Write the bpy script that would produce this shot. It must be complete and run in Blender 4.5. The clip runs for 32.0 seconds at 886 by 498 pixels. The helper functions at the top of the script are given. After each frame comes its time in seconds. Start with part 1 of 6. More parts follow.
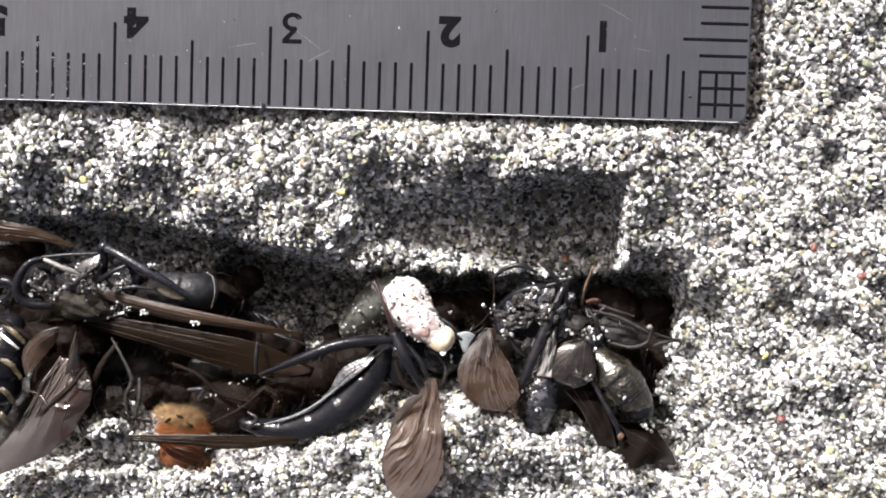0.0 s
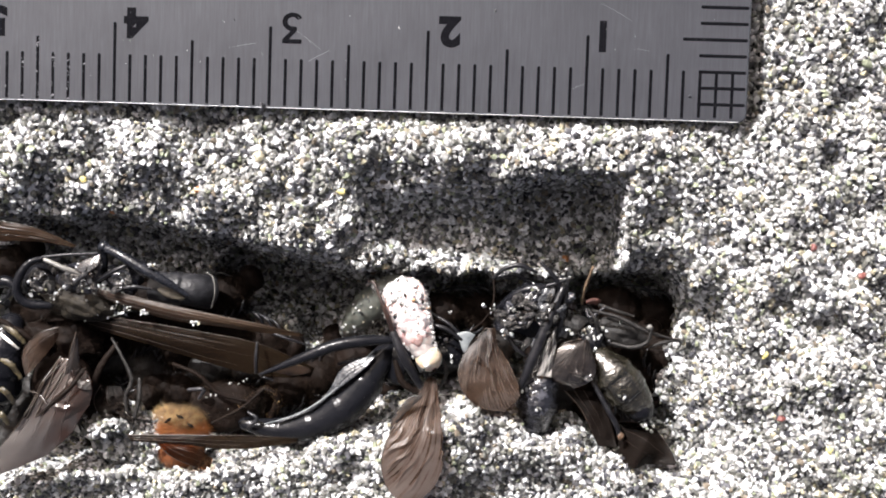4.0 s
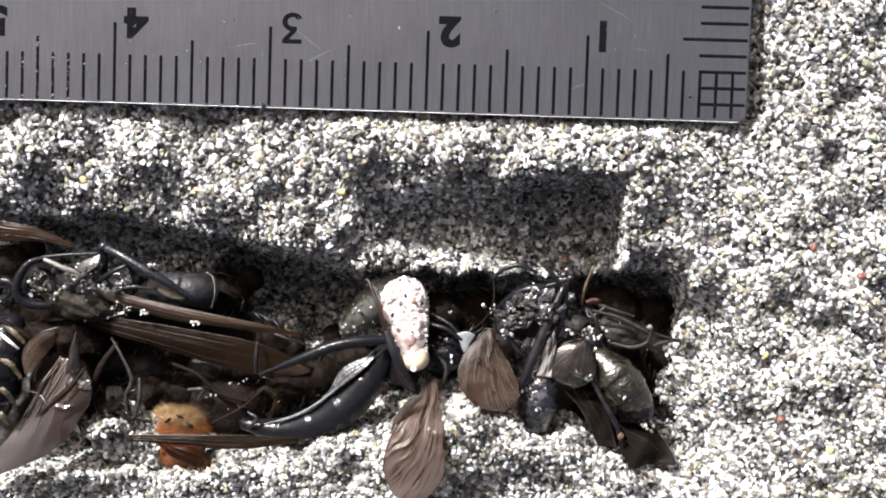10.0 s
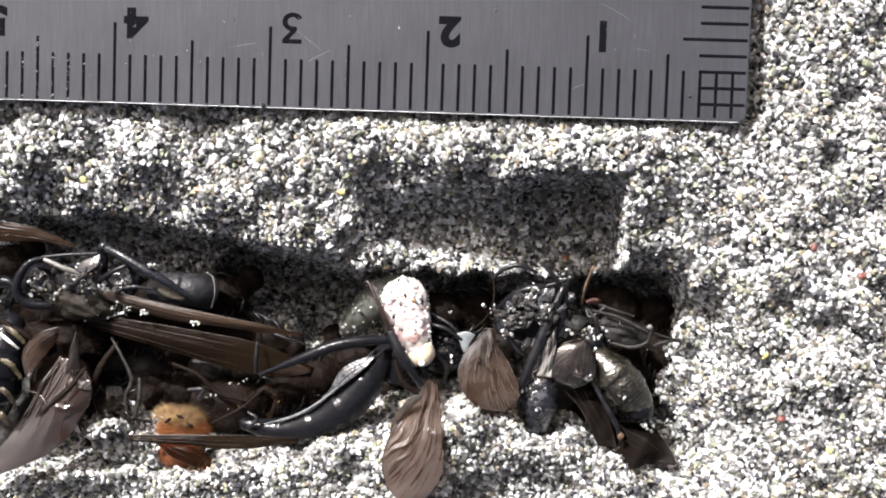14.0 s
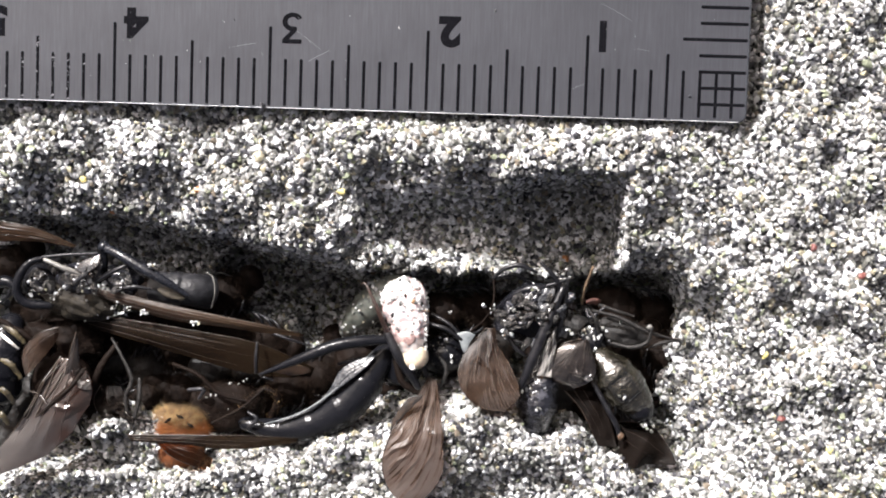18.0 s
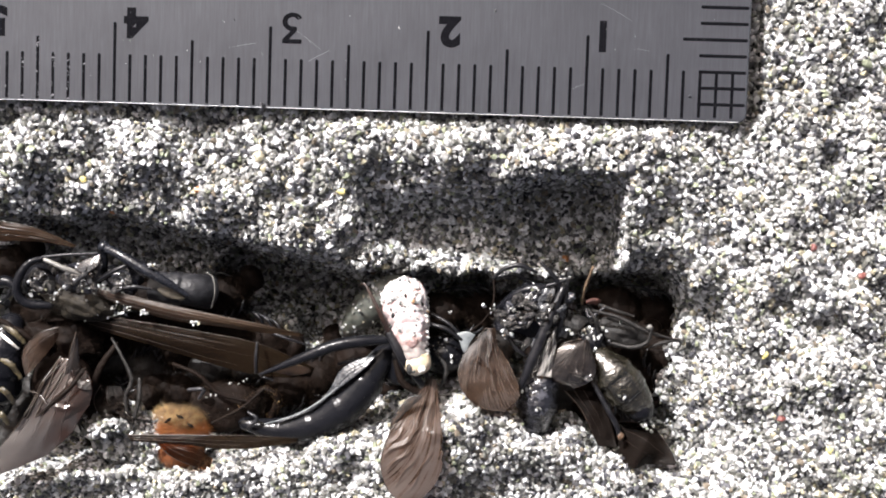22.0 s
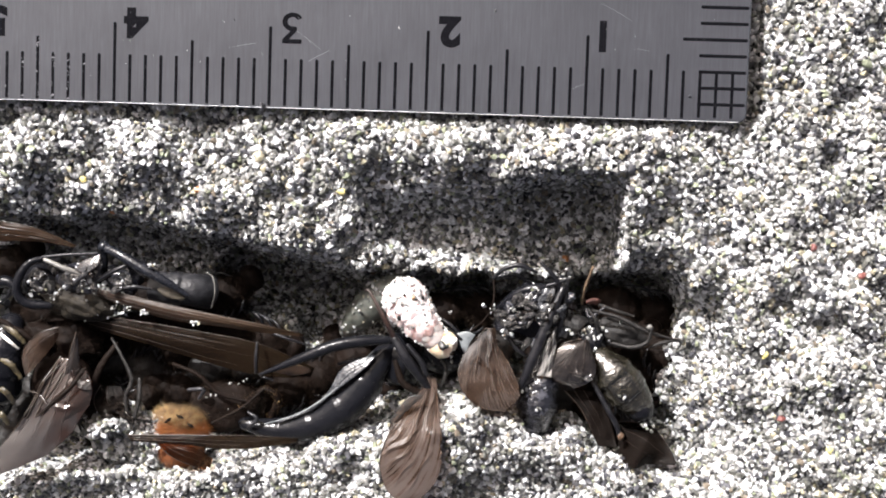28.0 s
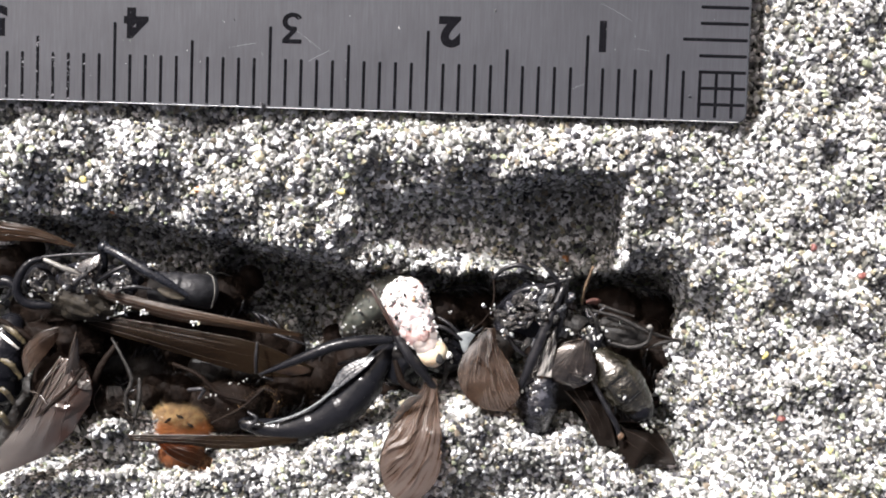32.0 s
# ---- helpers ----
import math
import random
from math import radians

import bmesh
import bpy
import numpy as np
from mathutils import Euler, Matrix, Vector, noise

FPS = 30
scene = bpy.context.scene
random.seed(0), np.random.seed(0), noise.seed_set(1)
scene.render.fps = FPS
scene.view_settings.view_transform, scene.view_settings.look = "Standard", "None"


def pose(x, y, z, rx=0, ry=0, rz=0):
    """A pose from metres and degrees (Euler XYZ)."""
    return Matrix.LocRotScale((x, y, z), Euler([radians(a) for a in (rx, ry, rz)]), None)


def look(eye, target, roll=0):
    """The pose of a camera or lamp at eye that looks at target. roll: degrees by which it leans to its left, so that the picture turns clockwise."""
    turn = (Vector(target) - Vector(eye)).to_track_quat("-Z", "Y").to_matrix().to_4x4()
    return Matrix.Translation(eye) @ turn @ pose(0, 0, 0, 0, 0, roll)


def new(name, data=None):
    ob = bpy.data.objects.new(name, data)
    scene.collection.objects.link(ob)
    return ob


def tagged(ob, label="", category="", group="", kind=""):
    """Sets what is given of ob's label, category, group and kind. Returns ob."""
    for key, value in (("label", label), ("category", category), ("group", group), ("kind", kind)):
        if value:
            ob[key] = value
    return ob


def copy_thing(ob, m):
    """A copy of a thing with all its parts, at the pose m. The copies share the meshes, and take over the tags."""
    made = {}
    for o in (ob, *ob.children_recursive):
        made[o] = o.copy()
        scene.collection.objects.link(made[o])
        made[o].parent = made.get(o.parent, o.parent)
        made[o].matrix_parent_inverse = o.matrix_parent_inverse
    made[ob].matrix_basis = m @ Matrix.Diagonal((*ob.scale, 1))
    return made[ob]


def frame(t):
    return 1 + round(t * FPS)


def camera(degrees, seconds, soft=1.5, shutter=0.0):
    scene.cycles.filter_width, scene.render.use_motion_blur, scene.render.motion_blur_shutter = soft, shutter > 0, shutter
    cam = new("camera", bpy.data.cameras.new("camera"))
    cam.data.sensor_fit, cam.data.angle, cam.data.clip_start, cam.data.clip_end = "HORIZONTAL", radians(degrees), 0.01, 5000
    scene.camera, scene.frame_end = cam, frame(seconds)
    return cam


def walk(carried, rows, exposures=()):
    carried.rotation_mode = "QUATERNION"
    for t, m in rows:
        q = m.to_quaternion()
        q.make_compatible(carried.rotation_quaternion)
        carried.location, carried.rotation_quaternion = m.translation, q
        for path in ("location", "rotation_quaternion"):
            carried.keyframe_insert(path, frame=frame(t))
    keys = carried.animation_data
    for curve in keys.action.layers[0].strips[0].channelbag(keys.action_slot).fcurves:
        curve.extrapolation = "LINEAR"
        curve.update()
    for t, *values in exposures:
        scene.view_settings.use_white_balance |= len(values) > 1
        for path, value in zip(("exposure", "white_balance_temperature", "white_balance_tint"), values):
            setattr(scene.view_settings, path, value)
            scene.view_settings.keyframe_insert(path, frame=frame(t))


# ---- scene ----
# A macro view straight down on a steel ruler and a dug-out nest cell in dark beach sand.
# All plan numbers below are millimetres; MM turns them into metres.
MM = 0.001

# ---- camera ----
cam = camera(40, 32.0, soft=1.85)
EYE = pose(4.3514 * MM, 4.4549 * MM, 77.8237 * MM, -3.4545, 3.0601, 1.9486)
walk(cam, [(0.0, EYE), (32.0, EYE)])

# ---- light ----
SUN_WAY = Vector((-0.40, 0.66, 0.63)).normalized()
world = bpy.data.worlds.new("sky")
scene.world = world
world.use_nodes = True
sky = world.node_tree.nodes.new("ShaderNodeTexSky")
sky.sky_type = "NISHITA"
sky.sun_disc = False
sky.sun_elevation = math.asin(SUN_WAY.z)
sky.dust_density = 9.0
sky.air_density = 0.2
sky.ozone_density = 0.0
sky.sun_rotation = math.atan2(SUN_WAY.x, SUN_WAY.y)
world.node_tree.links.new(sky.outputs[0], world.node_tree.nodes["Background"].inputs[0])
world.node_tree.nodes["Background"].inputs[1].default_value = 0.114
sun = new("sun", bpy.data.lights.new("sun", "SUN"))
sun.data.energy = 4.85
sun.data.angle = radians(0.55)
sun.data.color = (1.0, 0.982, 0.992)
sun.matrix_world = look(SUN_WAY * 2.0, (0, 0, 0))
scene.view_settings.exposure = 1.20

# ---- materials ----


def material(name):
    m = bpy.data.materials.new(name)
    m.use_nodes = True
    nodes = m.node_tree.nodes
    return m, nodes, m.node_tree.links, nodes["Principled BSDF"]


def ramp(nodes, stops, constant=False):
    r = nodes.new("ShaderNodeValToRGB")
    if constant:
        r.color_ramp.interpolation = "CONSTANT"
    while len(r.color_ramp.elements) < len(stops):
        r.color_ramp.elements.new(0.5)
    for e, (at, c) in zip(r.color_ramp.elements, stops):
        e.position, e.color = at, (*c, 1)
    return r


def noise_node(nodes, links, scale, detail=3.0, rough=0.55, stretch=(1, 1, 1)):
    """Noise whose cells are about 1/scale millimetres wide."""
    co = nodes.new("ShaderNodeTexCoord")
    mp = nodes.new("ShaderNodeMapping")
    mp.inputs["Scale"].default_value = [1000 * s for s in stretch]
    links.new(co.outputs["Object"], mp.inputs["Vector"])
    n = nodes.new("ShaderNodeTexNoise")
    n.inputs["Scale"].default_value = scale
    n.inputs["Detail"].default_value = detail
    n.inputs["Roughness"].default_value = rough
    links.new(mp.outputs[0], n.inputs["Vector"])
    return n


def bump(nodes, links, bsdf, height, mm, strength=0.6):
    b = nodes.new("ShaderNodeBump")
    b.inputs["Distance"].default_value = mm * MM
    b.inputs["Strength"].default_value = strength
    links.new(height, b.inputs["Height"])
    links.new(b.outputs[0], bsdf.inputs["Normal"])


def stained(name, stops, scale, rough, rough2, grain=8.0, relief=0.03, metal=0.0, coat=0.0, stretch=(1, 1, 1), sss=0.0, shine=0.5):
    """A surface whose colour wanders over the stops, with fine relief and uneven gloss."""
    m, nodes, links, b = material(name)
    n = noise_node(nodes, links, scale, 4.0, 0.6, stretch)
    r = ramp(nodes, stops)
    links.new(n.outputs["Fac"], r.inputs[0])
    links.new(r.outputs[0], b.inputs["Base Color"])
    f = noise_node(nodes, links, grain, 2.0, 0.6, stretch)
    mr = nodes.new("ShaderNodeMapRange")
    mr.inputs["To Min"].default_value, mr.inputs["To Max"].default_value = rough, rough2
    links.new(f.outputs["Fac"], mr.inputs["Value"])
    links.new(mr.outputs[0], b.inputs["Roughness"])
    b.inputs["Metallic"].default_value = metal
    b.inputs["Specular IOR Level"].default_value = shine
    b.inputs["Coat Weight"].default_value = coat
    b.inputs["Coat Roughness"].default_value = 0.12
    if sss:
        b.inputs["Subsurface Weight"].default_value = sss
        b.inputs["Subsurface Radius"].default_value = (1.0, 0.55, 0.4)
        b.inputs["Subsurface Scale"].default_value = 0.5 * MM
    bump(nodes, links, b, f.outputs["Fac"], relief)
    return m


def sand_material(name, stops):
    """Grains of many minerals: each loose island takes one colour of its own."""
    m, nodes, links, b = material(name)
    g = nodes.new("ShaderNodeNewGeometry")
    r = ramp(nodes, stops, constant=True)
    links.new(g.outputs["Random Per Island"], r.inputs[0])
    n = noise_node(nodes, links, 3.0, 4.0, 0.65)
    v = ramp(nodes, [(0.32, (0.48, 0.46, 0.43)), (0.52, (0.96, 0.96, 0.96)), (0.7, (1.08, 1.08, 1.08))])
    links.new(n.outputs["Fac"], v.inputs[0])
    mix = nodes.new("ShaderNodeMixRGB")
    mix.blend_type = "MULTIPLY"
    mix.inputs[0].default_value = 1.0
    links.new(r.outputs[0], mix.inputs[1])
    links.new(v.outputs[0], mix.inputs[2])
    links.new(mix.outputs[0], b.inputs["Base Color"])
    b.inputs["Roughness"].default_value = 0.34
    b.inputs["Specular IOR Level"].default_value = 0.5
    bump(nodes, links, b, n.outputs["Fac"], 0.04, 0.6)
    tr = nodes.new("ShaderNodeBsdfTranslucent")
    links.new(mix.outputs[0], tr.inputs[0])
    both = nodes.new("ShaderNodeMixShader")
    both.inputs[0].default_value = 0.38
    links.new(b.outputs[0], both.inputs[1])
    links.new(tr.outputs[0], both.inputs[2])
    links.new(both.outputs[0], nodes["Material Output"].inputs[0])
    return m


SAND_STOPS = [
    (0.00, (0.026, 0.026, 0.027)), (0.07, (0.078, 0.079, 0.090)), (0.18, (0.155, 0.158, 0.143)),
    (0.30, (0.245, 0.247, 0.238)), (0.48, (0.46, 0.463, 0.457)), (0.66, (0.78, 0.79, 0.81)),
    (0.905, (0.46, 0.43, 0.32)), (0.945, (0.24, 0.205, 0.16)), (0.964, (0.33, 0.36, 0.26)), (0.9968, (0.36, 0.10, 0.07)),
]
# the grains' colours times 0.75, for the ground mesh beneath them
GROUND_STOPS = [(at, tuple(0.75 * k for k in c)) for at, c in SAND_STOPS]
M_SAND = sand_material("mixed_sand_grains", SAND_STOPS)
M_CLING = sand_material("clinging_quartz_grains", [
    (0.00, (0.015, 0.015, 0.015)), (0.12, (0.16, 0.16, 0.155)), (0.22, (0.42, 0.415, 0.405)), (0.42, (0.85, 0.84, 0.83)), (0.96, (0.55, 0.36, 0.2))])


def ground_material():
    m, nodes, links, b = material("packed_sand")
    co = nodes.new("ShaderNodeTexCoord")
    v = nodes.new("ShaderNodeTexVoronoi")
    v.inputs["Scale"].default_value = 2600.0
    links.new(co.outputs["Object"], v.inputs["Vector"])
    sep = nodes.new("ShaderNodeSeparateColor")
    links.new(v.outputs["Color"], sep.inputs[0])
    r = ramp(nodes, GROUND_STOPS, constant=True)
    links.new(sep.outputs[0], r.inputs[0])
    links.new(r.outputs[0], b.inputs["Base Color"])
    b.inputs["Roughness"].default_value = 0.75
    bump(nodes, links, b, v.outputs["Distance"], 0.2, 0.8)
    return m


M_GROUND = ground_material()
M_BLACK = stained("black_chitin", [(0.3, (0.005, 0.0052, 0.0068)), (0.62, (0.0065, 0.0068, 0.0085)), (0.85, (0.014, 0.014, 0.017))],
                  0.9, 0.12, 0.34, 2.6, 0.08, shine=0.15)
M_BLUE = stained("blue_black_chitin", [(0.3, (0.004, 0.0044, 0.006)), (0.7, (0.012, 0.0132, 0.0175))], 1.2, 0.14, 0.42, 6.0, 0.04, shine=0.34)
# grey patches that paint sheen onto black bodies
M_GLINT = stained("grey_glint_tone", [(0.35, (0.012, 0.013, 0.016)), (0.5, (0.03, 0.032, 0.036)), (0.7, (0.10, 0.10, 0.10))], 1.8, 0.12, 0.4, 3.0, 0.10, shine=0.7)
M_LEG = stained("bristly_black_leg", [(0.3, (0.003, 0.003, 0.004)), (0.7, (0.012, 0.012, 0.014))], 2.0, 0.16, 0.5, 5.0, 0.06, shine=0.3)
M_GREY = stained("dull_grey_cuticle", [(0.3, (0.006, 0.006, 0.008)), (0.7, (0.026, 0.026, 0.029))], 1.3, 0.2, 0.55, 4.0, 0.08, shine=0.25)
M_DUSTY = stained("dusty_black_chitin", [(0.36, (0.005, 0.005, 0.0065)), (0.52, (0.012, 0.0125, 0.016)), (0.68, (0.05, 0.051, 0.060))], 1.9, 0.08, 0.35, 3.2, 0.14, shine=0.7)
M_DULL = stained("dull_brown_grey_cuticle", [(0.3, (0.005, 0.0045, 0.0042)), (0.6, (0.013, 0.012, 0.0115)), (0.8, (0.04, 0.038, 0.036))], 2.0, 0.45, 0.75, 4.0, 0.12, shine=0.25)
M_BARE = stained("bluish_grey_cuticle", [(0.3, (0.004, 0.0041, 0.005)), (0.5, (0.010, 0.0102, 0.012)), (0.72, (0.024, 0.0242, 0.027))], 1.6, 0.35, 0.6, 3.0, 0.10, shine=0.35)
M_PALE = stained("pale_grey_cuticle", [(0.3, (0.035, 0.034, 0.032)), (0.7, (0.14, 0.135, 0.125))], 1.5, 0.35, 0.6, 8.0, 0.02)
M_BRONZE = stained("bronze_chitin", [(0.3, (0.006, 0.0052, 0.0036)), (0.55, (0.019, 0.0168, 0.0115)), (0.75, (0.055, 0.049, 0.035))],
                   1.4, 0.16, 0.32, 3.4, 0.12, metal=0.35, coat=0.5, shine=1.0)
M_ORANGE = stained("orange_fuzzy_cuticle", [(0.3, (0.04, 0.010, 0.002)), (0.6, (0.12, 0.034, 0.005)), (0.8, (0.22, 0.08, 0.015))],
                   0.9, 0.5, 0.8, 9.0, 0.05)
M_HAIR = stained("tawny_hair", [(0.3, (0.05, 0.02, 0.005)), (0.5, (0.17, 0.10, 0.035)), (0.7, (0.30, 0.22, 0.10))], 1.5, 0.5, 0.8)
M_HAIR_D = stained("dark_hair", [(0.3, (0.008, 0.006, 0.0045)), (0.7, (0.020, 0.013, 0.009))], 1.5, 0.8, 0.9, shine=0.05)
M_HAIR_O = stained("orange_hair", [(0.3, (0.13, 0.032, 0.004)), (0.7, (0.30, 0.10, 0.013))], 1.5, 0.5, 0.8)
M_BROWN = stained("brown_cuticle", [(0.3, (0.0032, 0.0021, 0.0017)), (0.7, (0.0085, 0.0052, 0.0038))], 1.2, 0.5, 0.8, 3.0, 0.14, shine=0.06)
M_RUST = stained("rust_brown_cuticle", [(0.3, (0.010, 0.004, 0.0015)), (0.6, (0.034, 0.014, 0.0045)), (0.8, (0.09, 0.045, 0.016))], 1.4, 0.5, 0.8, 6.0, 0.1, shine=0.2)
M_SHIN = stained("dark_red_brown_shin", [(0.3, (0.008, 0.004, 0.003)), (0.7, (0.032, 0.015, 0.010))], 1.5, 0.3, 0.6)
M_TAN = stained("tan_fibre", [(0.3, (0.025, 0.014, 0.008)), (0.7, (0.09, 0.052, 0.028))], 1.5, 0.4, 0.7)
M_BAND = stained("dull_yellow_band", [(0.36, (0.010, 0.008, 0.005)), (0.5, (0.035, 0.027, 0.012)), (0.7, (0.075, 0.06, 0.03))], 1.2, 0.35, 0.6, 6.0, 0.06)
M_OLIVE = stained("olive_brown_fuzz", [(0.3, (0.005, 0.004, 0.003)), (0.55, (0.014, 0.0115, 0.008)), (0.75, (0.042, 0.035, 0.024))], 1.6, 0.5, 0.8, 4.0, 0.12, shine=0.2)
M_PLATE = stained("dull_yellow_plate", [(0.3, (0.035, 0.029, 0.02)), (0.7, (0.075, 0.063, 0.044))], 1.5, 0.45, 0.7)
M_STRAW = stained("pale_straw", [(0.3, (0.09, 0.06, 0.038)), (0.7, (0.2, 0.14, 0.09))], 1.5, 0.4, 0.7)
# colour of the pale leg joint and of the painted ridge highlight
M_JOINT_GLINT = stained("pale_bluish_joint_and_glint", [(0.3, (0.07, 0.08, 0.085)), (0.7, (0.16, 0.175, 0.18))], 1.5, 0.3, 0.6)
M_CHIP = stained("orange_mineral", [(0.3, (0.25, 0.10, 0.04)), (0.7, (0.45, 0.22, 0.09))], 2.0, 0.3, 0.5)
M_CHIP_R = stained("red_mineral", [(0.3, (0.10, 0.032, 0.027)), (0.7, (0.19, 0.075, 0.065))], 2.0, 0.3, 0.5)
M_CHIP_Y = stained("yellow_mineral", [(0.3, (0.42, 0.36, 0.12)), (0.7, (0.6, 0.54, 0.24))], 2.0, 0.3, 0.5)
M_RED = stained("red_brown_pellet", [(0.3, (0.03, 0.010, 0.007)), (0.7, (0.09, 0.032, 0.024))], 2.0, 0.5, 0.8)
M_LARVA = stained("pinkish_white_skin", [(0.32, (0.38, 0.27, 0.26)), (0.47, (0.50, 0.42, 0.41)), (0.64, (0.60, 0.57, 0.565))],
                  0.62, 0.2, 0.45, 5.0, 0.08, coat=0.3, sss=0.3)
M_PINK = stained("pink_translucent_skin", [(0.34, (0.28, 0.16, 0.155)), (0.48, (0.38, 0.28, 0.27)), (0.62, (0.48, 0.43, 0.415))], 0.8, 0.2, 0.45, 5.0, 0.08, coat=0.3, sss=0.35)
M_GUT = stained("brownish_pink_gut", [(0.3, (0.19, 0.115, 0.105)), (0.7, (0.31, 0.235, 0.22))], 1.4, 0.15, 0.4, coat=0.3, sss=0.3)
M_NECK = stained("translucent_white_skin", [(0.3, (0.20, 0.165, 0.155)), (0.7, (0.33, 0.30, 0.285))], 0.9, 0.12, 0.35, 5.0, 0.06, coat=0.3, sss=0.4)
M_HEAD = stained("cream_skin", [(0.3, (0.42, 0.31, 0.20)), (0.5, (0.49, 0.41, 0.30)), (0.75, (0.53, 0.48, 0.40))], 0.55, 0.18, 0.4, 5.0, 0.03, coat=0.3, sss=0.4)
# tail skin: greenish grey, darkened in the colour to stand in for shade
M_TAIL = stained("shade_toned_grey_skin", [(0.3, (0.03, 0.032, 0.027)), (0.5, (0.065, 0.068, 0.058)), (0.75, (0.11, 0.113, 0.10))], 1.2, 0.2, 0.5, 4.0, 0.05, coat=0.3, sss=0.2)
M_BLACKGRAIN = stained("black_mineral", [(0.3, (0.010, 0.010, 0.010)), (0.7, (0.04, 0.04, 0.04))], 3.0, 0.2, 0.5)
# white of the quartz grain, also of the highlight painted on the bee
M_GRAIN_GLINT = stained("white_quartz_and_glint", [(0.3, (0.70, 0.66, 0.58)), (0.7, (0.88, 0.86, 0.82))], 2.0, 0.15, 0.4, coat=0.3)


def wing_material(name, dark, light, clear, seed, rough=0.3, shine=0.42, relief=0.10, across=0.0, shift=0.0, streaks=1.6, warm=(0.62, 0.48, 0.38)):
    """A smoky membrane with streaks that run out from its base: glossy, wrinkled, letting some light through."""
    m, nodes, links, b = material(name)
    uv = nodes.new("ShaderNodeUVMap")
    uv.uv_map = "along_wing"
    mp = nodes.new("ShaderNodeMapping")
    mp.inputs["Scale"].default_value = (26.0, 1.6, 1.0)
    mp.inputs["Location"].default_value = (seed * 3.3, seed * 1.9, 0)
    links.new(uv.outputs[0], mp.inputs[0])
    streak = nodes.new("ShaderNodeTexNoise")
    streak.inputs["Scale"].default_value = 1.0
    streak.inputs["Detail"].default_value = 3.0
    streak.inputs["Distortion"].default_value = 1.4
    links.new(mp.outputs[0], streak.inputs["Vector"])
    cloud = noise_node(nodes, links, 0.9, 5.0, 0.65)
    add = nodes.new("ShaderNodeMath")
    add.operation = "ADD"
    twice = nodes.new("ShaderNodeMath")
    twice.operation = "MULTIPLY_ADD"
    twice.inputs[1].default_value, twice.inputs[2].default_value = streaks, 0.5 - 0.5 * streaks
    links.new(streak.outputs["Fac"], twice.inputs[0])
    links.new(twice.outputs[0], add.inputs[0])
    links.new(cloud.outputs["Fac"], add.inputs[1])
    r = ramp(nodes, [(0.46 - shift, dark), (0.60 - shift, tuple(g * k + 0.1 * d for k, d, g in zip(light, dark, warm))), (0.76 - shift, light)])
    half = nodes.new("ShaderNodeMath")
    half.operation = "MULTIPLY"
    half.inputs[1].default_value = 0.5
    links.new(add.outputs[0], half.inputs[0])
    sep = nodes.new("ShaderNodeSeparateXYZ")
    links.new(uv.outputs[0], sep.inputs[0])
    tipward = nodes.new("ShaderNodeMath")
    tipward.operation = "MULTIPLY_ADD"
    tipward.inputs[1].default_value = 0.34
    links.new(sep.outputs[1], tipward.inputs[0])
    links.new(half.outputs[0], tipward.inputs[2])
    sideward = nodes.new("ShaderNodeMath")
    sideward.operation = "MULTIPLY_ADD"
    sideward.inputs[1].default_value = across
    links.new(sep.outputs[0], sideward.inputs[0])
    links.new(tipward.outputs[0], sideward.inputs[2])
    links.new(sideward.outputs[0], r.inputs[0])
    links.new(r.outputs[0], b.inputs["Base Color"])
    b.inputs["Roughness"].default_value = rough
    b.inputs["Specular IOR Level"].default_value = shine
    bump(nodes, links, b, cloud.outputs["Fac"], relief, 0.5)
    t = nodes.new("ShaderNodeBsdfTransparent")
    t.inputs[0].default_value = (0.75, 0.55, 0.40, 1)
    tr = nodes.new("ShaderNodeBsdfTranslucent")
    links.new(r.outputs[0], tr.inputs[0])
    mix = nodes.new("ShaderNodeMixShader")
    mix.inputs[0].default_value = 0.2
    links.new(b.outputs[0], mix.inputs[1])
    links.new(tr.outputs[0], mix.inputs[2])
    mix2 = nodes.new("ShaderNodeMixShader")
    mix2.inputs[0].default_value = clear
    links.new(mix.outputs[0], mix2.inputs[1])
    links.new(t.outputs[0], mix2.inputs[2])
    links.new(mix2.outputs[0], nodes["Material Output"].inputs[0])
    return m


M_WING = wing_material("smoky_brown_wing", (0.012, 0.0062, 0.004), (0.086, 0.070, 0.063), 0.2, 1, 0.3, 0.2, 0.03)
M_WING_HIND = wing_material("deep_brown_wing", (0.006, 0.003, 0.002), (0.056, 0.045, 0.039), 0.2, 7, 0.34, 0.12, 0.03, shift=-0.07)
# near-black membrane: the shade over these wings is put into the colour
M_WING_BLACK = wing_material("shade_blackened_wing", (0.0022, 0.0016, 0.0013), (0.006, 0.0042, 0.0033), 0.1, 5, 0.6, 0.1)
M_WING_DULL = wing_material("dull_brown_wing", (0.0028, 0.0018, 0.0012), (0.014, 0.0088, 0.0045), 0.18, 8, 0.5, 0.15)
M_WING_CLEAR = wing_material("clear_brown_wing", (0.009, 0.0026, 0.0015), (0.028, 0.025, 0.025), 0.16, 3, 0.12, 0.6, 0.02, across=0.12, shift=-0.03, streaks=0.8, warm=(0.62, 0.36, 0.28))
M_WING_SILVER = wing_material("silvery_wing", (0.005, 0.0036, 0.003), (0.031, 0.027, 0.025), 0.22, 4, 0.12, 1.0, 0.05, streaks=2.2, warm=(0.46, 0.42, 0.38))
M_WING_AMBER = wing_material("amber_wing", (0.004, 0.002, 0.001), (0.02, 0.01, 0.005), 0.55, 9, 0.4, 0.2)
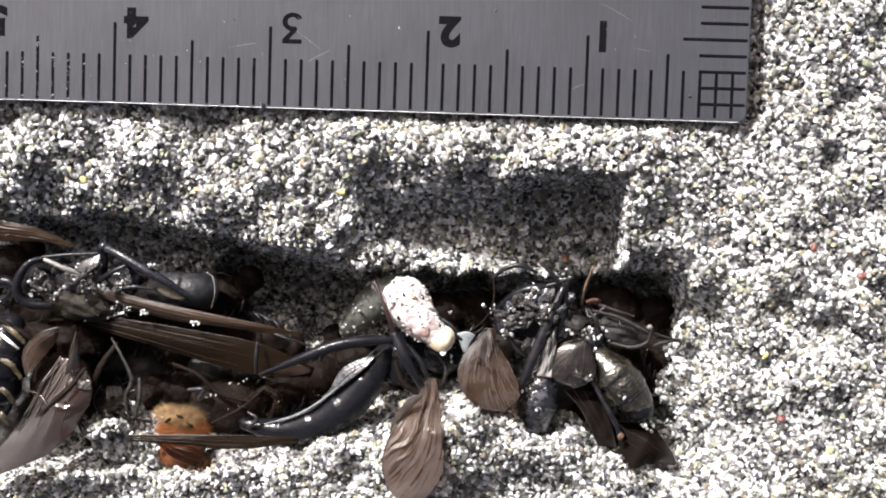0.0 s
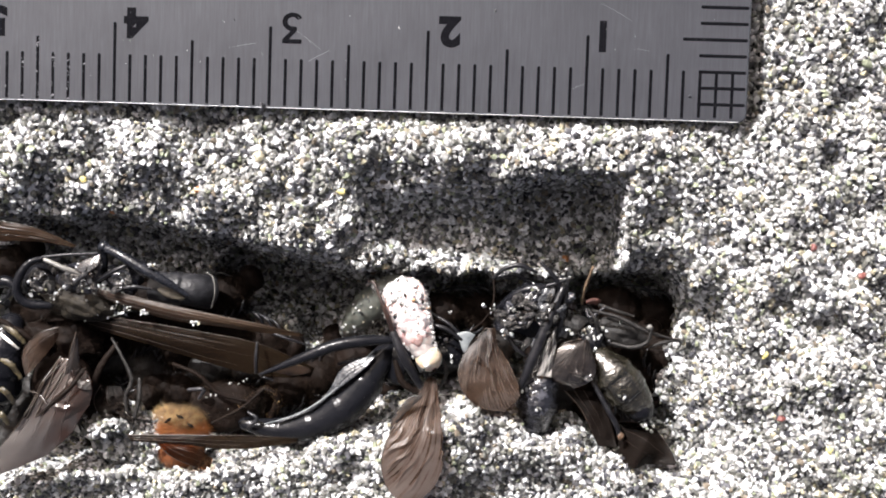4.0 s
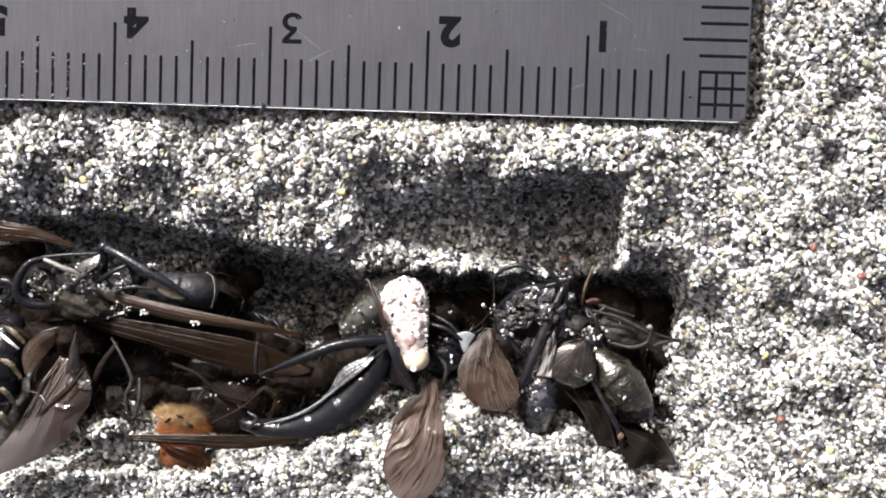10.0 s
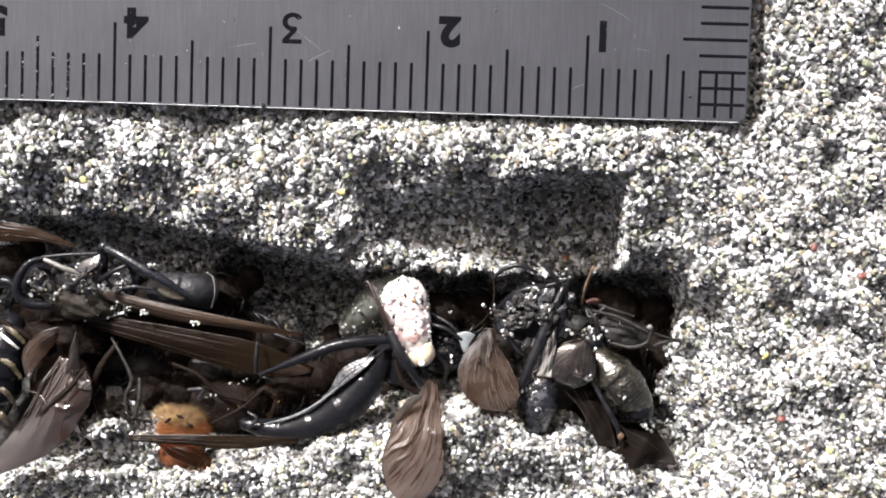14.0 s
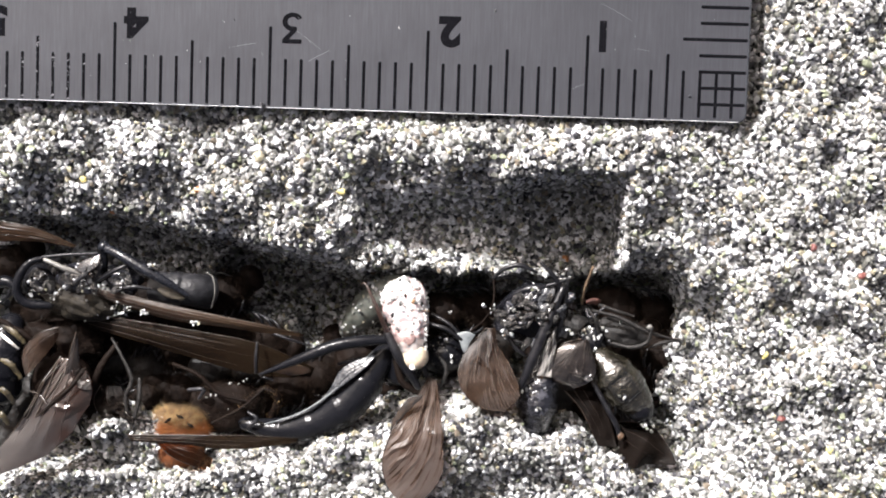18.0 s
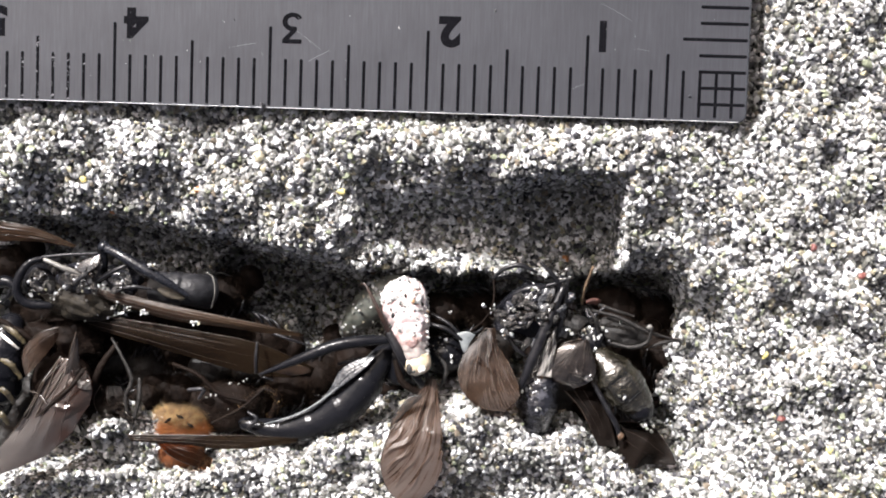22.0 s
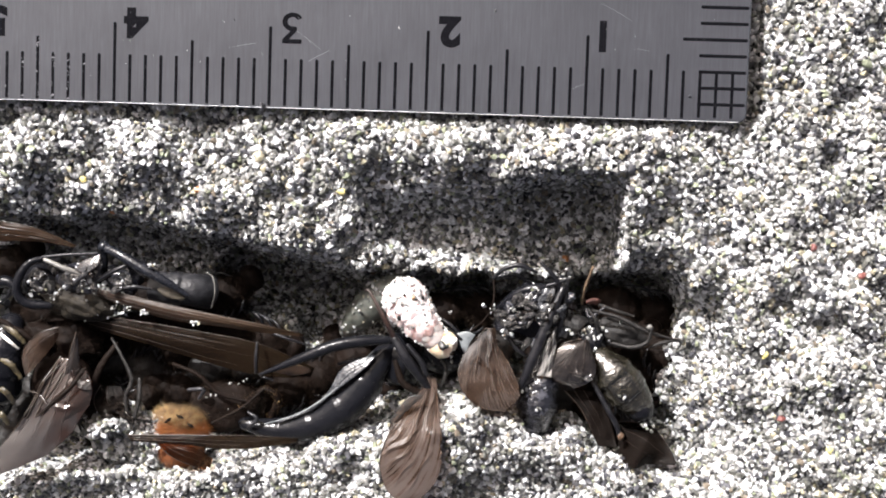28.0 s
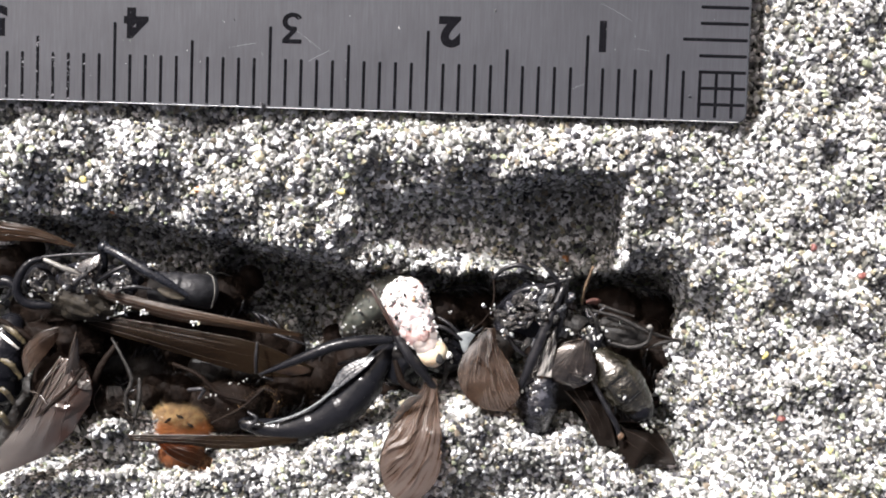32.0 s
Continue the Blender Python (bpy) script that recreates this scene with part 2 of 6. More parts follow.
M_WING_SCRAP = wing_material("grey_torn_membrane", (0.01, 0.0095, 0.009), (0.09, 0.088, 0.087), 0.2, 10, 0.2, 0.8, warm=(0.4, 0.4, 0.4))
M_WING_CRUMPLE = wing_material("crumpled_silvery_wing", (0.008, 0.008, 0.009), (0.3, 0.295, 0.28), 0.25, 16, 0.16, 1.0, 0.12, streaks=2.4, warm=(0.3, 0.3, 0.3))
M_WING_TAN = wing_material("tan_folded_wing", (0.008, 0.0044, 0.0025), (0.036, 0.021, 0.011), 0.1, 12, 0.4, 0.3)
M_WING_WHITE = wing_material("shiny_white_membrane", (0.014, 0.014, 0.015), (0.24, 0.24, 0.245), 0.25, 13, 0.2, 0.8, warm=(0.35, 0.35, 0.35))
M_WING_PALE = wing_material("pale_membrane", (0.03, 0.03, 0.03), (0.16, 0.155, 0.15), 0.3, 6, warm=(0.45, 0.43, 0.41))
M_HAIR_G = stained("grey_brown_hair", [(0.3, (0.008, 0.006, 0.005)), (0.7, (0.05, 0.04, 0.032))], 2.0, 0.5, 0.8)
M_VEIN = stained("wing_vein", [(0.3, (0.008, 0.005, 0.003)), (0.7, (0.03, 0.019, 0.013))], 1.5, 0.2, 0.4)


def steel_material():
    """Brushed steel: fine lines across the ruler's width, some clouding."""
    m, nodes, links, b = material("brushed_steel")
    lines = noise_node(nodes, links, 1.0, 6.0, 0.75, (9.0, 0.35, 1.0))
    cloud = noise_node(nodes, links, 0.22, 3.0, 0.6)
    r = ramp(nodes, [(0.26, (0.025, 0.0266, 0.0314)), (0.5, (0.034, 0.036, 0.0425)), (0.74, (0.045, 0.0476, 0.0555))])
    links.new(lines.outputs["Fac"], r.inputs[0])
    c = ramp(nodes, [(0.3, (0.86, 0.86, 0.87)), (0.7, (1.1, 1.1, 1.1))])
    links.new(cloud.outputs["Fac"], c.inputs[0])
    mix = nodes.new("ShaderNodeMixRGB")
    mix.blend_type = "MULTIPLY"
    mix.inputs[0].default_value = 1.0
    links.new(r.outputs[0], mix.inputs[1])
    links.new(c.outputs[0], mix.inputs[2])
    links.new(mix.outputs[0], b.inputs["Base Color"])
    b.inputs["Metallic"].default_value = 0.3
    b.inputs["Roughness"].default_value = 0.4
    bump(nodes, links, b, lines.outputs["Fac"], 0.012, 0.35)
    return m


M_STEEL = steel_material()
# pale tone that paints the light caught by the ruler's chamfer
M_EDGE = stained("lit_edge_tone", [(0.3, (0.22, 0.225, 0.235)), (0.7, (0.5, 0.505, 0.52))], 1.2, 0.35, 0.6, metal=0.5)
M_SCRATCH = stained("bright_scratch", [(0.3, (0.14, 0.14, 0.15)), (0.7, (0.24, 0.24, 0.25))], 2.0, 0.4, 0.6, metal=0.6)


def paint_material(name, worn):
    """Black marking paint; where worn, the steel shows through in flecks."""
    m, nodes, links, b = material(name)
    n = noise_node(nodes, links, 3.0, 4.0, 0.7)
    r = ramp(nodes, [(0.5 - worn * 0.10, (0.003, 0.003, 0.0042)), (0.68 - worn * 0.10, (0.005, 0.005, 0.0065)), (0.78 - worn * 0.14, (0.15, 0.15, 0.16))])
    links.new(n.outputs["Fac"], r.inputs[0])
    links.new(r.outputs[0], b.inputs["Base Color"])
    b.inputs["Roughness"].default_value = 0.8
    b.inputs["Specular IOR Level"].default_value = 0.03
    bump(nodes, links, b, n.outputs["Fac"], 0.01, 0.5)
    return m


M_PAINT = paint_material("black_marking_paint", 0.0)
M_PAINT_WORN = paint_material("worn_black_marking_paint", 1.0)

# ---- mesh helpers ----
ORIGIN = {}


def to_mesh(name, verts, faces, mat, smooth=True):
    """A mesh from vertices in millimetres and faces."""
    me = bpy.data.meshes.new(name)
    verts = np.asarray(verts, dtype=float) * MM
    if isinstance(faces, np.ndarray):
        k = faces.shape[1]
        me.vertices.add(len(verts))
        me.vertices.foreach_set("co", verts.ravel().astype(np.float32))
        me.loops.add(faces.size)
        me.loops.foreach_set("vertex_index", faces.ravel().astype(np.int32))
        me.polygons.add(len(faces))
        me.polygons.foreach_set("loop_start", np.arange(0, faces.size, k, dtype=np.int32))
        me.update(calc_edges=True)
    else:
        me.from_pydata([tuple(v) for v in verts], [], faces)
        me.update()
    me.polygons.foreach_set("use_smooth", [smooth] * len(me.polygons))
    me.materials.append(mat)
    return me


def thing(name, base, label, category, group="", kind=""):
    """An empty at its base, in millimetres, that carries its parts."""
    ob = new(name)
    ob.empty_display_size = 0.002
    ob.location = Vector(base) * MM
    ORIGIN[ob.name] = np.array(base, dtype=float)
    return tagged(ob, label, category, group, kind)


def part(name, geo, mat, parent, label="", pivot=None, smooth=True):
    """One mesh under a thing or a part. geo: vertices in the plan's millimetres, and faces. pivot: the point it turns about."""
    verts, faces = geo
    home = ORIGIN[parent.name]
    own = np.array(pivot if pivot is not None else home, dtype=float)
    ob = new(name, to_mesh(name, np.asarray(verts) - own, faces, mat, smooth))
    ob.parent = parent
    ob.location = Vector(own - home) * MM
    ORIGIN[ob.name] = own
    return tagged(ob, label)


def spline(pts, n):
    """n points along a smooth curve through pts (any number of columns), evenly spaced."""
    p = np.asarray(pts, dtype=float)
    if len(p) == 2:
        return p[0] + (p[1] - p[0]) * np.linspace(0, 1, n)[:, None]
    q = np.vstack([2 * p[0] - p[1], p, 2 * p[-1] - p[-2]])
    out = []
    for i in range(len(p) - 1):
        a, b, c, d = q[i:i + 4]
        t = np.linspace(0, 1, 16, endpoint=False)[:, None]
        out.append(0.5 * (2 * b + (c - a) * t + (2 * a - 5 * b + 4 * c - d) * t**2 + (3 * b - a - 3 * c + d) * t**3))
    out = np.vstack(out + [p[-1:]])
    s = np.concatenate([[0], np.cumsum(np.linalg.norm(np.diff(out[:, :3], axis=0), axis=1))])
    want = np.linspace(0, s[-1], n)
    return np.stack([np.interp(want, s, out[:, k]) for k in range(out.shape[1])], 1)


def tube(pts, radii, n=18, sides=12, flat=1.0, steps=0, rough=0.0, seed=0, cap=1.0):
    """A swept round body with rounded ends (cap: how far they bulge). steps: number of overlapping rings on it; rough: uneven skin."""
    rng = np.random.default_rng(seed)
    k = np.linspace(0, 1, len(radii))
    c = spline(pts, n)
    u = np.linspace(0, 1, n)
    r = np.interp(u, k, radii)
    if steps:
        saw = (u * steps) % 1.0
        r = r * (0.93 + 0.09 * saw)
    t = np.gradient(c, axis=0)
    t /= np.linalg.norm(t, axis=1)[:, None] + 1e-12
    # rounded ends
    ends = ((0.35, 0.9), (0.75, 0.65), (0.97, 0.25))
    head = [(c[0] - t[0] * r[0] * f * cap, r[0] * g, t[0]) for f, g in reversed(ends)]
    tail = [(c[-1] + t[-1] * r[-1] * f * cap, r[-1] * g, t[-1]) for f, g in ends]
    rings = head + list(zip(c, r, t)) + tail
    a = np.linspace(0, 2 * math.pi, sides, endpoint=False)
    verts, up = [], np.array((0.0, 0.0, 1.0))
    for centre, rad, way in rings:
        side = np.cross(way, up)
        if np.linalg.norm(side) < 0.05:
            side = np.cross(way, (0.0, 1.0, 0.0))
        side /= np.linalg.norm(side)
        over = np.cross(side, way)
        w = 1 + rough * rng.normal(size=sides)
        verts.append(centre + rad * (np.cos(a) * w)[:, None] * side + rad * flat * (np.sin(a) * w)[:, None] * over)
    m = len(rings)
    faces = []
    for i in range(m - 1):
        for j in range(sides):
            faces.append((i * sides + j, i * sides + (j + 1) % sides, (i + 1) * sides + (j + 1) % sides, (i + 1) * sides + j))
    faces.append(tuple(range(sides))[::-1])
    faces.append(tuple((m - 1) * sides + j for j in range(sides)))
    return np.vstack(verts), faces


def ico(sub):
    bm = bmesh.new()
    bmesh.ops.create_icosphere(bm, subdivisions=sub, radius=1.0)
    v = np.array([x.co[:] for x in bm.verts])
    f = np.array([[x.index for x in p.verts] for p in bm.faces])
    bm.free()
    return v, f


ICO = {k: ico(k) for k in (1, 2, 3, 4)}


def blob(centre, radii, turn=0.0, lumps=0.06, freq=1.3, seed=0, sub=4):
    """A lumpy ellipsoid, turned about z by degrees."""
    v, f = ICO[sub]
    d = np.array([noise.noise(Vector(p) * freq + Vector((seed * 3.1, seed * 1.7, 0))) for p in v])
    d2 = np.array([noise.noise(Vector(p) * freq * 3 + Vector((seed * 2.3, 5.0, 0))) for p in v])
    v = v * (1 + lumps * d + 0.4 * lumps * d2)[:, None] * np.asarray(radii)
    c, s = math.cos(radians(turn)), math.sin(radians(turn))
    v = v @ np.array([[c, s, 0], [-s, c, 0], [0, 0, 1]])
    return v + np.asarray(centre, dtype=float), f


def knots(rng, count, keep=0.35):
    """Uneven folds across a wing: places from 0 to 1 and heights that swing up and down."""
    at = np.sort(np.clip((np.arange(count) + rng.uniform(-keep, keep, count)) / (count - 1), -0.02, 1.02))
    return at, np.where(np.arange(count) % 2, 1.0, -1.0) * rng.uniform(0.25, 1.0, count)


def membrane(lead, trail, n=30, m=22, pleats=7.0, amp=0.06, sag=0.15, seed=0, thick=0.03, rest=None, fan=None, bend=0.0, creases=()):
    """A wing between two edges that run from base to tip. Its pleats run lengthwise or, with fan, spread from behind its base
    (fan: how far behind, as a share of the length; bend: how they curve). creases: sharp folds (x, y, x, y, height, half width).
    Returns vertices, faces, and the place of each vertex across and along the wing."""
    rng = np.random.default_rng(seed + 50)
    a, b = spline(lead, n), spline(trail, n)
    # a worn, slightly torn hind edge
    torn = np.linspace(0, 1, n)
    fray = sum(k * np.sin(w * torn + p) for w, p, k in zip(rng.uniform(9, 60, 5), rng.uniform(0, 6.28, 5), (0.012, 0.012, 0.012, 0.01, 0.008)))
    b = b + (a - b) * np.clip(np.abs(fray) * np.sin(math.pi * torn), 0, 0.1)[:, None]
    u, sv = np.meshgrid(np.linspace(0, 1, m), torn)
    top = a[:, None, :] + (b - a)[:, None, :] * u[..., None]
    if fan is None:
        q = u + 0.05 * np.sin(4 * sv + seed) + 0.02 * np.sin(11 * u + seed)
    else:
        base, tip = (a[0] + b[0]) / 2, (a[-1] + b[-1]) / 2
        way = tip - base
        base = base - fan * way
        span = np.hypot(way[0], way[1])
        dx, dy = top[..., 0] - base[0], top[..., 1] - base[1]
        along_w = (dx * way[0] + dy * way[1]) / span
        off = (dx * way[1] - dy * way[0]) / span
        q = np.arctan2(off, along_w) + bend * (np.hypot(dx, dy) / span)**2
        q = (q - q.min()) / (q.max() - q.min())
    k1, k2, k3 = knots(rng, int(pleats * 2 + 1)), knots(rng, int(pleats * 2 + 1)), knots(rng, int(pleats * 7))
    wander = q + 0.015 * np.sin(9 * sv + seed) + 0.01 * np.sin(23 * sv + 17 * q)
    blend = 0.5 + 0.5 * np.sin(5.0 * sv + 3.0 * q + seed)
    z = blend * np.interp(wander, *k1) + (1 - blend) * np.interp(wander, *k2) + 0.22 * np.interp(wander, *k3)
    fade = np.clip(0.3 + 1.4 * sv, 0, 1) * np.clip(np.minimum(u, 1 - u) * 9, 0.15, 1) * np.clip((1 - sv) * 6, 0.2, 1)
    z = amp * z * fade * (0.6 + 0.4 * np.sin(7 * sv + 5 * q + 2 * seed))
    z = z + 0.7 * amp * np.sin(sv * 8 + u * 4 + seed) * np.sin(3 * u + 5 * sv + 2 * seed)
    for x0, y0, x1, y1, high, wide in creases:
        share = ((top[..., 0] - x0) * (x1 - x0) + (top[..., 1] - y0) * (y1 - y0)) / ((x1 - x0)**2 + (y1 - y0)**2)
        slim = np.sqrt(np.maximum(np.sin(math.pi * np.clip(share, 0, 1)), 0.0))
        bow = 0.06 * np.sin(9 * share + x0)
        z = z + high * slim * np.maximum(0, 1 - np.abs(((top[..., 0] - x0) * (y1 - y0) - (top[..., 1] - y0) * (x1 - x0)) / math.hypot(x1 - x0, y1 - y0) + bow) / wide)
    top[..., 2] += z + sag * np.sin(math.pi * u) * np.sin(math.pi * np.minimum(1, sv + 0.1))
    if rest is not None:
        lift = np.maximum(0, sand_height(top[..., 0], top[..., 1]) + rest - top[..., 2] + z)
        for _ in range(60):
            soft = np.pad(lift, 1, mode="edge")
            lift = np.maximum(lift * 0.96, (soft[:-2, 1:-1] + soft[2:, 1:-1] + soft[1:-1, :-2] + soft[1:-1, 2:]) / 4)
        top[..., 2] += lift
    top = top.reshape(-1, 3)
    low = top - np.array((0, 0, thick))
    k = n * m
    p = (np.arange(n - 1)[:, None] * m + np.arange(m - 1)[None]).ravel()
    faces = np.vstack([np.stack([p, p + m, p + m + 1, p + 1], 1), np.stack([k + p, k + p + 1, k + p + m + 1, k + p + m], 1)])
    edge = [j for j in range(m)] + [i * m + m - 1 for i in range(1, n)] + [(n - 1) * m + j for j in range(m - 2, -1, -1)] + [i * m for i in range(n - 2, 0, -1)]
    rim = np.array([(e, g, k + g, k + e) for e, g in zip(edge, edge[1:] + edge[:1])])
    return np.vstack([top, low]), np.vstack([faces, rim]), np.stack([q.ravel(), sv.ravel()], 1)


def wing(parent, lead, trail, mat, label="", pivot=None, pleats=7.0, amp=0.06, sag=0.15, seed=0, veins=(0.12, 0.3, 0.5, 0.72), vein_r=0.02, reach=0.85, rest=None, fan=None, bend=0.0, creases=(), n=48, m=60):
    """A wing part with a stout leading edge and raised veins of its own."""
    verts, faces, place = membrane(lead, trail, n, m, pleats, amp, sag, seed, rest=rest, fan=fan, bend=bend, creases=creases)
    w = part("wing", (verts, faces), mat, parent, label, pivot)
    layer = w.data.uv_layers.new(name="along_wing")
    at = np.zeros(len(w.data.loops), dtype=np.int32)
    w.data.loops.foreach_get("vertex_index", at)
    layer.data.foreach_set("uv", place[at % (n * m)].ravel().astype(np.float32))
    top, q, sv = verts[:n * m].reshape(n, m, 3), place[:, 0].reshape(n, m), place[:, 1].reshape(n, m)
    part("leading_edge", tube(top[:int(n * 0.9):3, 0] + np.array((0, 0, 0.02)), [vein_r * 2.0, vein_r * 1.5, vein_r * 0.6], 24, 6), M_VEIN, w, pivot=ORIGIN[w.name])
    for i, c in enumerate(veins):
        stop = reach * (1 - 0.25 * ((i * 37) % 10) / 10)
        pts = []
        for row, qs, s in zip(top, q, sv[:, 0]):
            j = int(np.argmin(np.abs(qs - c)))
            if s <= stop and abs(qs[j] - c) < 0.03:
                pts.append(row[j] + np.array((0, 0, 0.025)))
        if len(pts) > 6:
            part("vein", tube(pts[::4] + pts[-1:], [vein_r * 0.7, vein_r * 0.5, vein_r * 0.2], 20, 6), M_VEIN, w, pivot=ORIGIN[w.name])
    return w


GRAIN_SHAPES = []
for _k in range(12):
    _v, _f = ICO[2]
    _d = np.array([noise.noise(Vector(p) * 1.2 + Vector((_k * 4.7, 1.3, 0))) for p in _v])
    _v = _v * (1.10 + 0.45 * _d)[:, None]
    # broken and worn crystal faces
    _rng = np.random.default_rng(_k)
    for _ in range(13):
        _n = _rng.normal(size=3)
        _n /= np.linalg.norm(_n)
        _h = _v @ _n
        _v = _v - np.outer(np.maximum(_h - _rng.uniform(0.52, 0.82), 0), _n)
    GRAIN_SHAPES.append(_v)
GRAIN_FACES = ICO[2][1]


def grain_cloud(places, sizes, seed):
    """Many grains as one set of vertices and triangles."""
    rng = np.random.default_rng(seed)
    n = len(places)
    kind = rng.integers(0, len(GRAIN_SHAPES), n)
    shape = np.stack(GRAIN_SHAPES)[kind]
    q = rng.normal(size=(n, 4))
    q /= np.linalg.norm(q, axis=1)[:, None]
    w, x, y, z = q.T
    rot = np.stack([np.stack([1 - 2 * (y * y + z * z), 2 * (x * y - z * w), 2 * (x * z + y * w)], 1),
                    np.stack([2 * (x * y + z * w), 1 - 2 * (x * x + z * z), 2 * (y * z - x * w)], 1),
                    np.stack([2 * (x * z - y * w), 2 * (y * z + x * w), 1 - 2 * (x * x + y * y)], 1)], 1)
    stretch = rng.uniform(0.68, 1.28, (n, 1, 3))
    v = np.einsum("nij,nkj->nki", rot, shape * stretch) * np.asarray(sizes)[:, None, None] + np.asarray(places)[:, None, :]
    f = GRAIN_FACES[None] + (np.arange(n) * len(ICO[2][0]))[:, None, None]
    return v.reshape(-1, 3), f.reshape(-1, 3)


def fur(centre, radii, count, length, seed, up=0.1, side=None, lean=(0, 0, 0), thick=0.018):
    """Thin tapered hairs that stand out from an ellipsoid."""
    rng = np.random.default_rng(seed)
    verts, faces = [], []
    while len(faces) < count * 3:
        d = rng.normal(size=3)
        d /= np.linalg.norm(d)
        if d[2] < up or (side is not None and d @ np.asarray(side) < 0):
            continue
        root = np.asarray(centre) + d * np.asarray(radii) * 0.97
        way = d + rng.normal(size=3) * 0.35 + np.asarray(lean)
        way /= np.linalg.norm(way)
        tip = root + way * length * rng.uniform(0.5, 1.1)
        a = np.cross(way, rng.normal(size=3))
        a /= np.linalg.norm(a)
        b = np.cross(way, a)
        k = len(verts)
        for ang in (0, 2.1, 4.2):
            verts.append(root + thick * (a * math.cos(ang) + b * math.sin(ang)))
        verts.append(tip)
        faces += [(k, k + 1, k + 3), (k + 1, k + 2, k + 3), (k + 2, k, k + 3)]
    return np.array(verts), faces


# ---- the sand ----


def seg_dist(x, y, a, b):
    dx, dy = b[0] - a[0], b[1] - a[1]
    t = np.clip(((x - a[0]) * dx + (y - a[1]) * dy) / (dx * dx + dy * dy), 0, 1)
    return np.hypot(x - a[0] - t * dx, y - a[1] - t * dy)


def ease(t):
    t = np.clip(t, 0, 1)
    return t * t * (3 - 2 * t)


_w = np.random.default_rng(11)
WAVES = [(_w.uniform(0.15, 0.5) * np.array((math.cos(a), math.sin(a))), _w.uniform(0, 6.28), 0.10) for a in _w.uniform(0, 6.28, 9)]
WAVES += [(_w.uniform(0.7, 2.2) * np.array((math.cos(a), math.sin(a))), _w.uniform(0, 6.28), 0.1) for a in _w.uniform(0, 6.28, 24)]

WAVES += [(_w.uniform(2.8, 5.5) * np.array((math.cos(a), math.sin(a))), _w.uniform(0, 6.28), 0.03) for a in _w.uniform(0, 6.28, 24)]


def dug(x, y, a, b, radius, depth, soft):
    """Depth of a dug channel from a to b."""
    return depth * ease((radius + soft - seg_dist(x, y, a, b)) / soft)


def inside(x, y, ring):
    """How far a point lies inside a closed outline (negative outside)."""
    far = np.full(np.shape(x), 1e9)
    odd = np.zeros(np.shape(x), dtype=bool)
    for a, b in zip(ring, ring[1:] + ring[:1]):
        far = np.minimum(far, seg_dist(x, y, a, b))
        cross = (a[1] > y) != (b[1] > y)
        odd ^= cross & (x < (b[0] - a[0]) * (y - a[1]) / (b[1] - a[1] + 1e-12) + a[0])
    return np.where(odd, far, -far)


def sand_height(x, y):
    """The sand's height in millimetres: level ground, the channel with the prey, and the box-like hollow above it."""
    wave = sum(k * np.sin(w[0] * x + w[1] * y + p) for w, p, k in WAVES)
    near = ease((60 - np.hypot(x, y)) / 30)
    h = wave * near
    under = ease((x - 21.0) / -2.0) * ease((y - 6.6) / 1.6)
    h = h * (1 - under) - 0.25 * under
    h = h - 0.2 * ease((-6.0 - x) / 4.0) * np.clip(-15.3 - y, 0, 6)
    cut = np.zeros_like(h)
    for a, b, radius, depth, soft in HOLLOWS:
        cut = np.maximum(cut, dug(x, y, a, b, radius, depth, soft))
    # box-like hollow: steep at the top and at the one end, fading out at the other
    deep = ease((x - BOX[4]) / 4.0)
    bx = ease((BOX[1] - x) / 0.5) * ease((x - BOX[0]) / 6.0)
    by = ease((BOX[3] - 1.1 * (1 - deep) - y) / (2.6 - 1.2 * deep)) * ease((y - BOX[2]) / 2.0)
    cut = np.maximum(cut, (4.6 + 1.8 * deep) * bx * by)
    slope = dug(x, y, SLOPE[0], SLOPE[1], 3.7, 8.6, 7.0) * ease((y - SLOPE[2]) / 2.0)
    cut = np.maximum(cut, slope)
    b2 = ease((BANK[1] - x) / 2.4) * ease((x - BANK[0]) / 0.8) * ease((BANK[2] - y) / 5.6)
    cut = np.maximum(cut, 6.8 * b2 * ease((y - BANK[3]) / 2.0))
    rim = ease((inside(x + 0.25 * np.sin(1.7 * y), y + 0.25 * np.sin(1.9 * x), CHANNEL) + 0.5) / 1.7)
    cut = np.maximum(cut, 8.6 * rim)
    h = h * (1 - 0.5 * rim) - cut
    for a, b, radius, height, soft in LUMPS:
        h = h + dug(x, y, a, b, radius, height, soft)
    for a, b, radius, height, soft in MOUNDS:
        heap = dug(x, y, a, b, radius, height, soft)
        h = np.where(heap > 0, np.maximum(h, -8.6 + heap), h)
    return h


# outline of the channel's rim
CHANNEL = [
    (-38.15, 0.30), (-28.68, 1.01), (-24.17, 0.87), (-19.30, 0.24), (-15.38, -0.94), (-12.73, -3.23), (-7.90, -2.80), (-5.10, -1.95), (-2.85, -1.75), (4.60, -1.64), (11.80, -1.59), (16.67, -2.08), (16.70, -4.36),
    (16.70, -6.05), (16.10, -7.39), (15.70, -9.24), (16.90, -11.90), (16.70, -13.80), (11.50, -13.95), (9.90, -12.85), (8.50, -12.55), (6.00, -12.65), (4.83, -11.10), (1.44, -10.30),
    (-0.37, -10.85), (-2.56, -11.30), (-4.35, -12.30), (-8.60, -14.45), (-14.10, -15.25), (-14.84, -15.64), (-17.12, -16.30), (-19.37, -16.60), (-22.02, -16.60), (-24.67, -16.60), (-26.19, -16.99), (-38.07, -18.79),
]
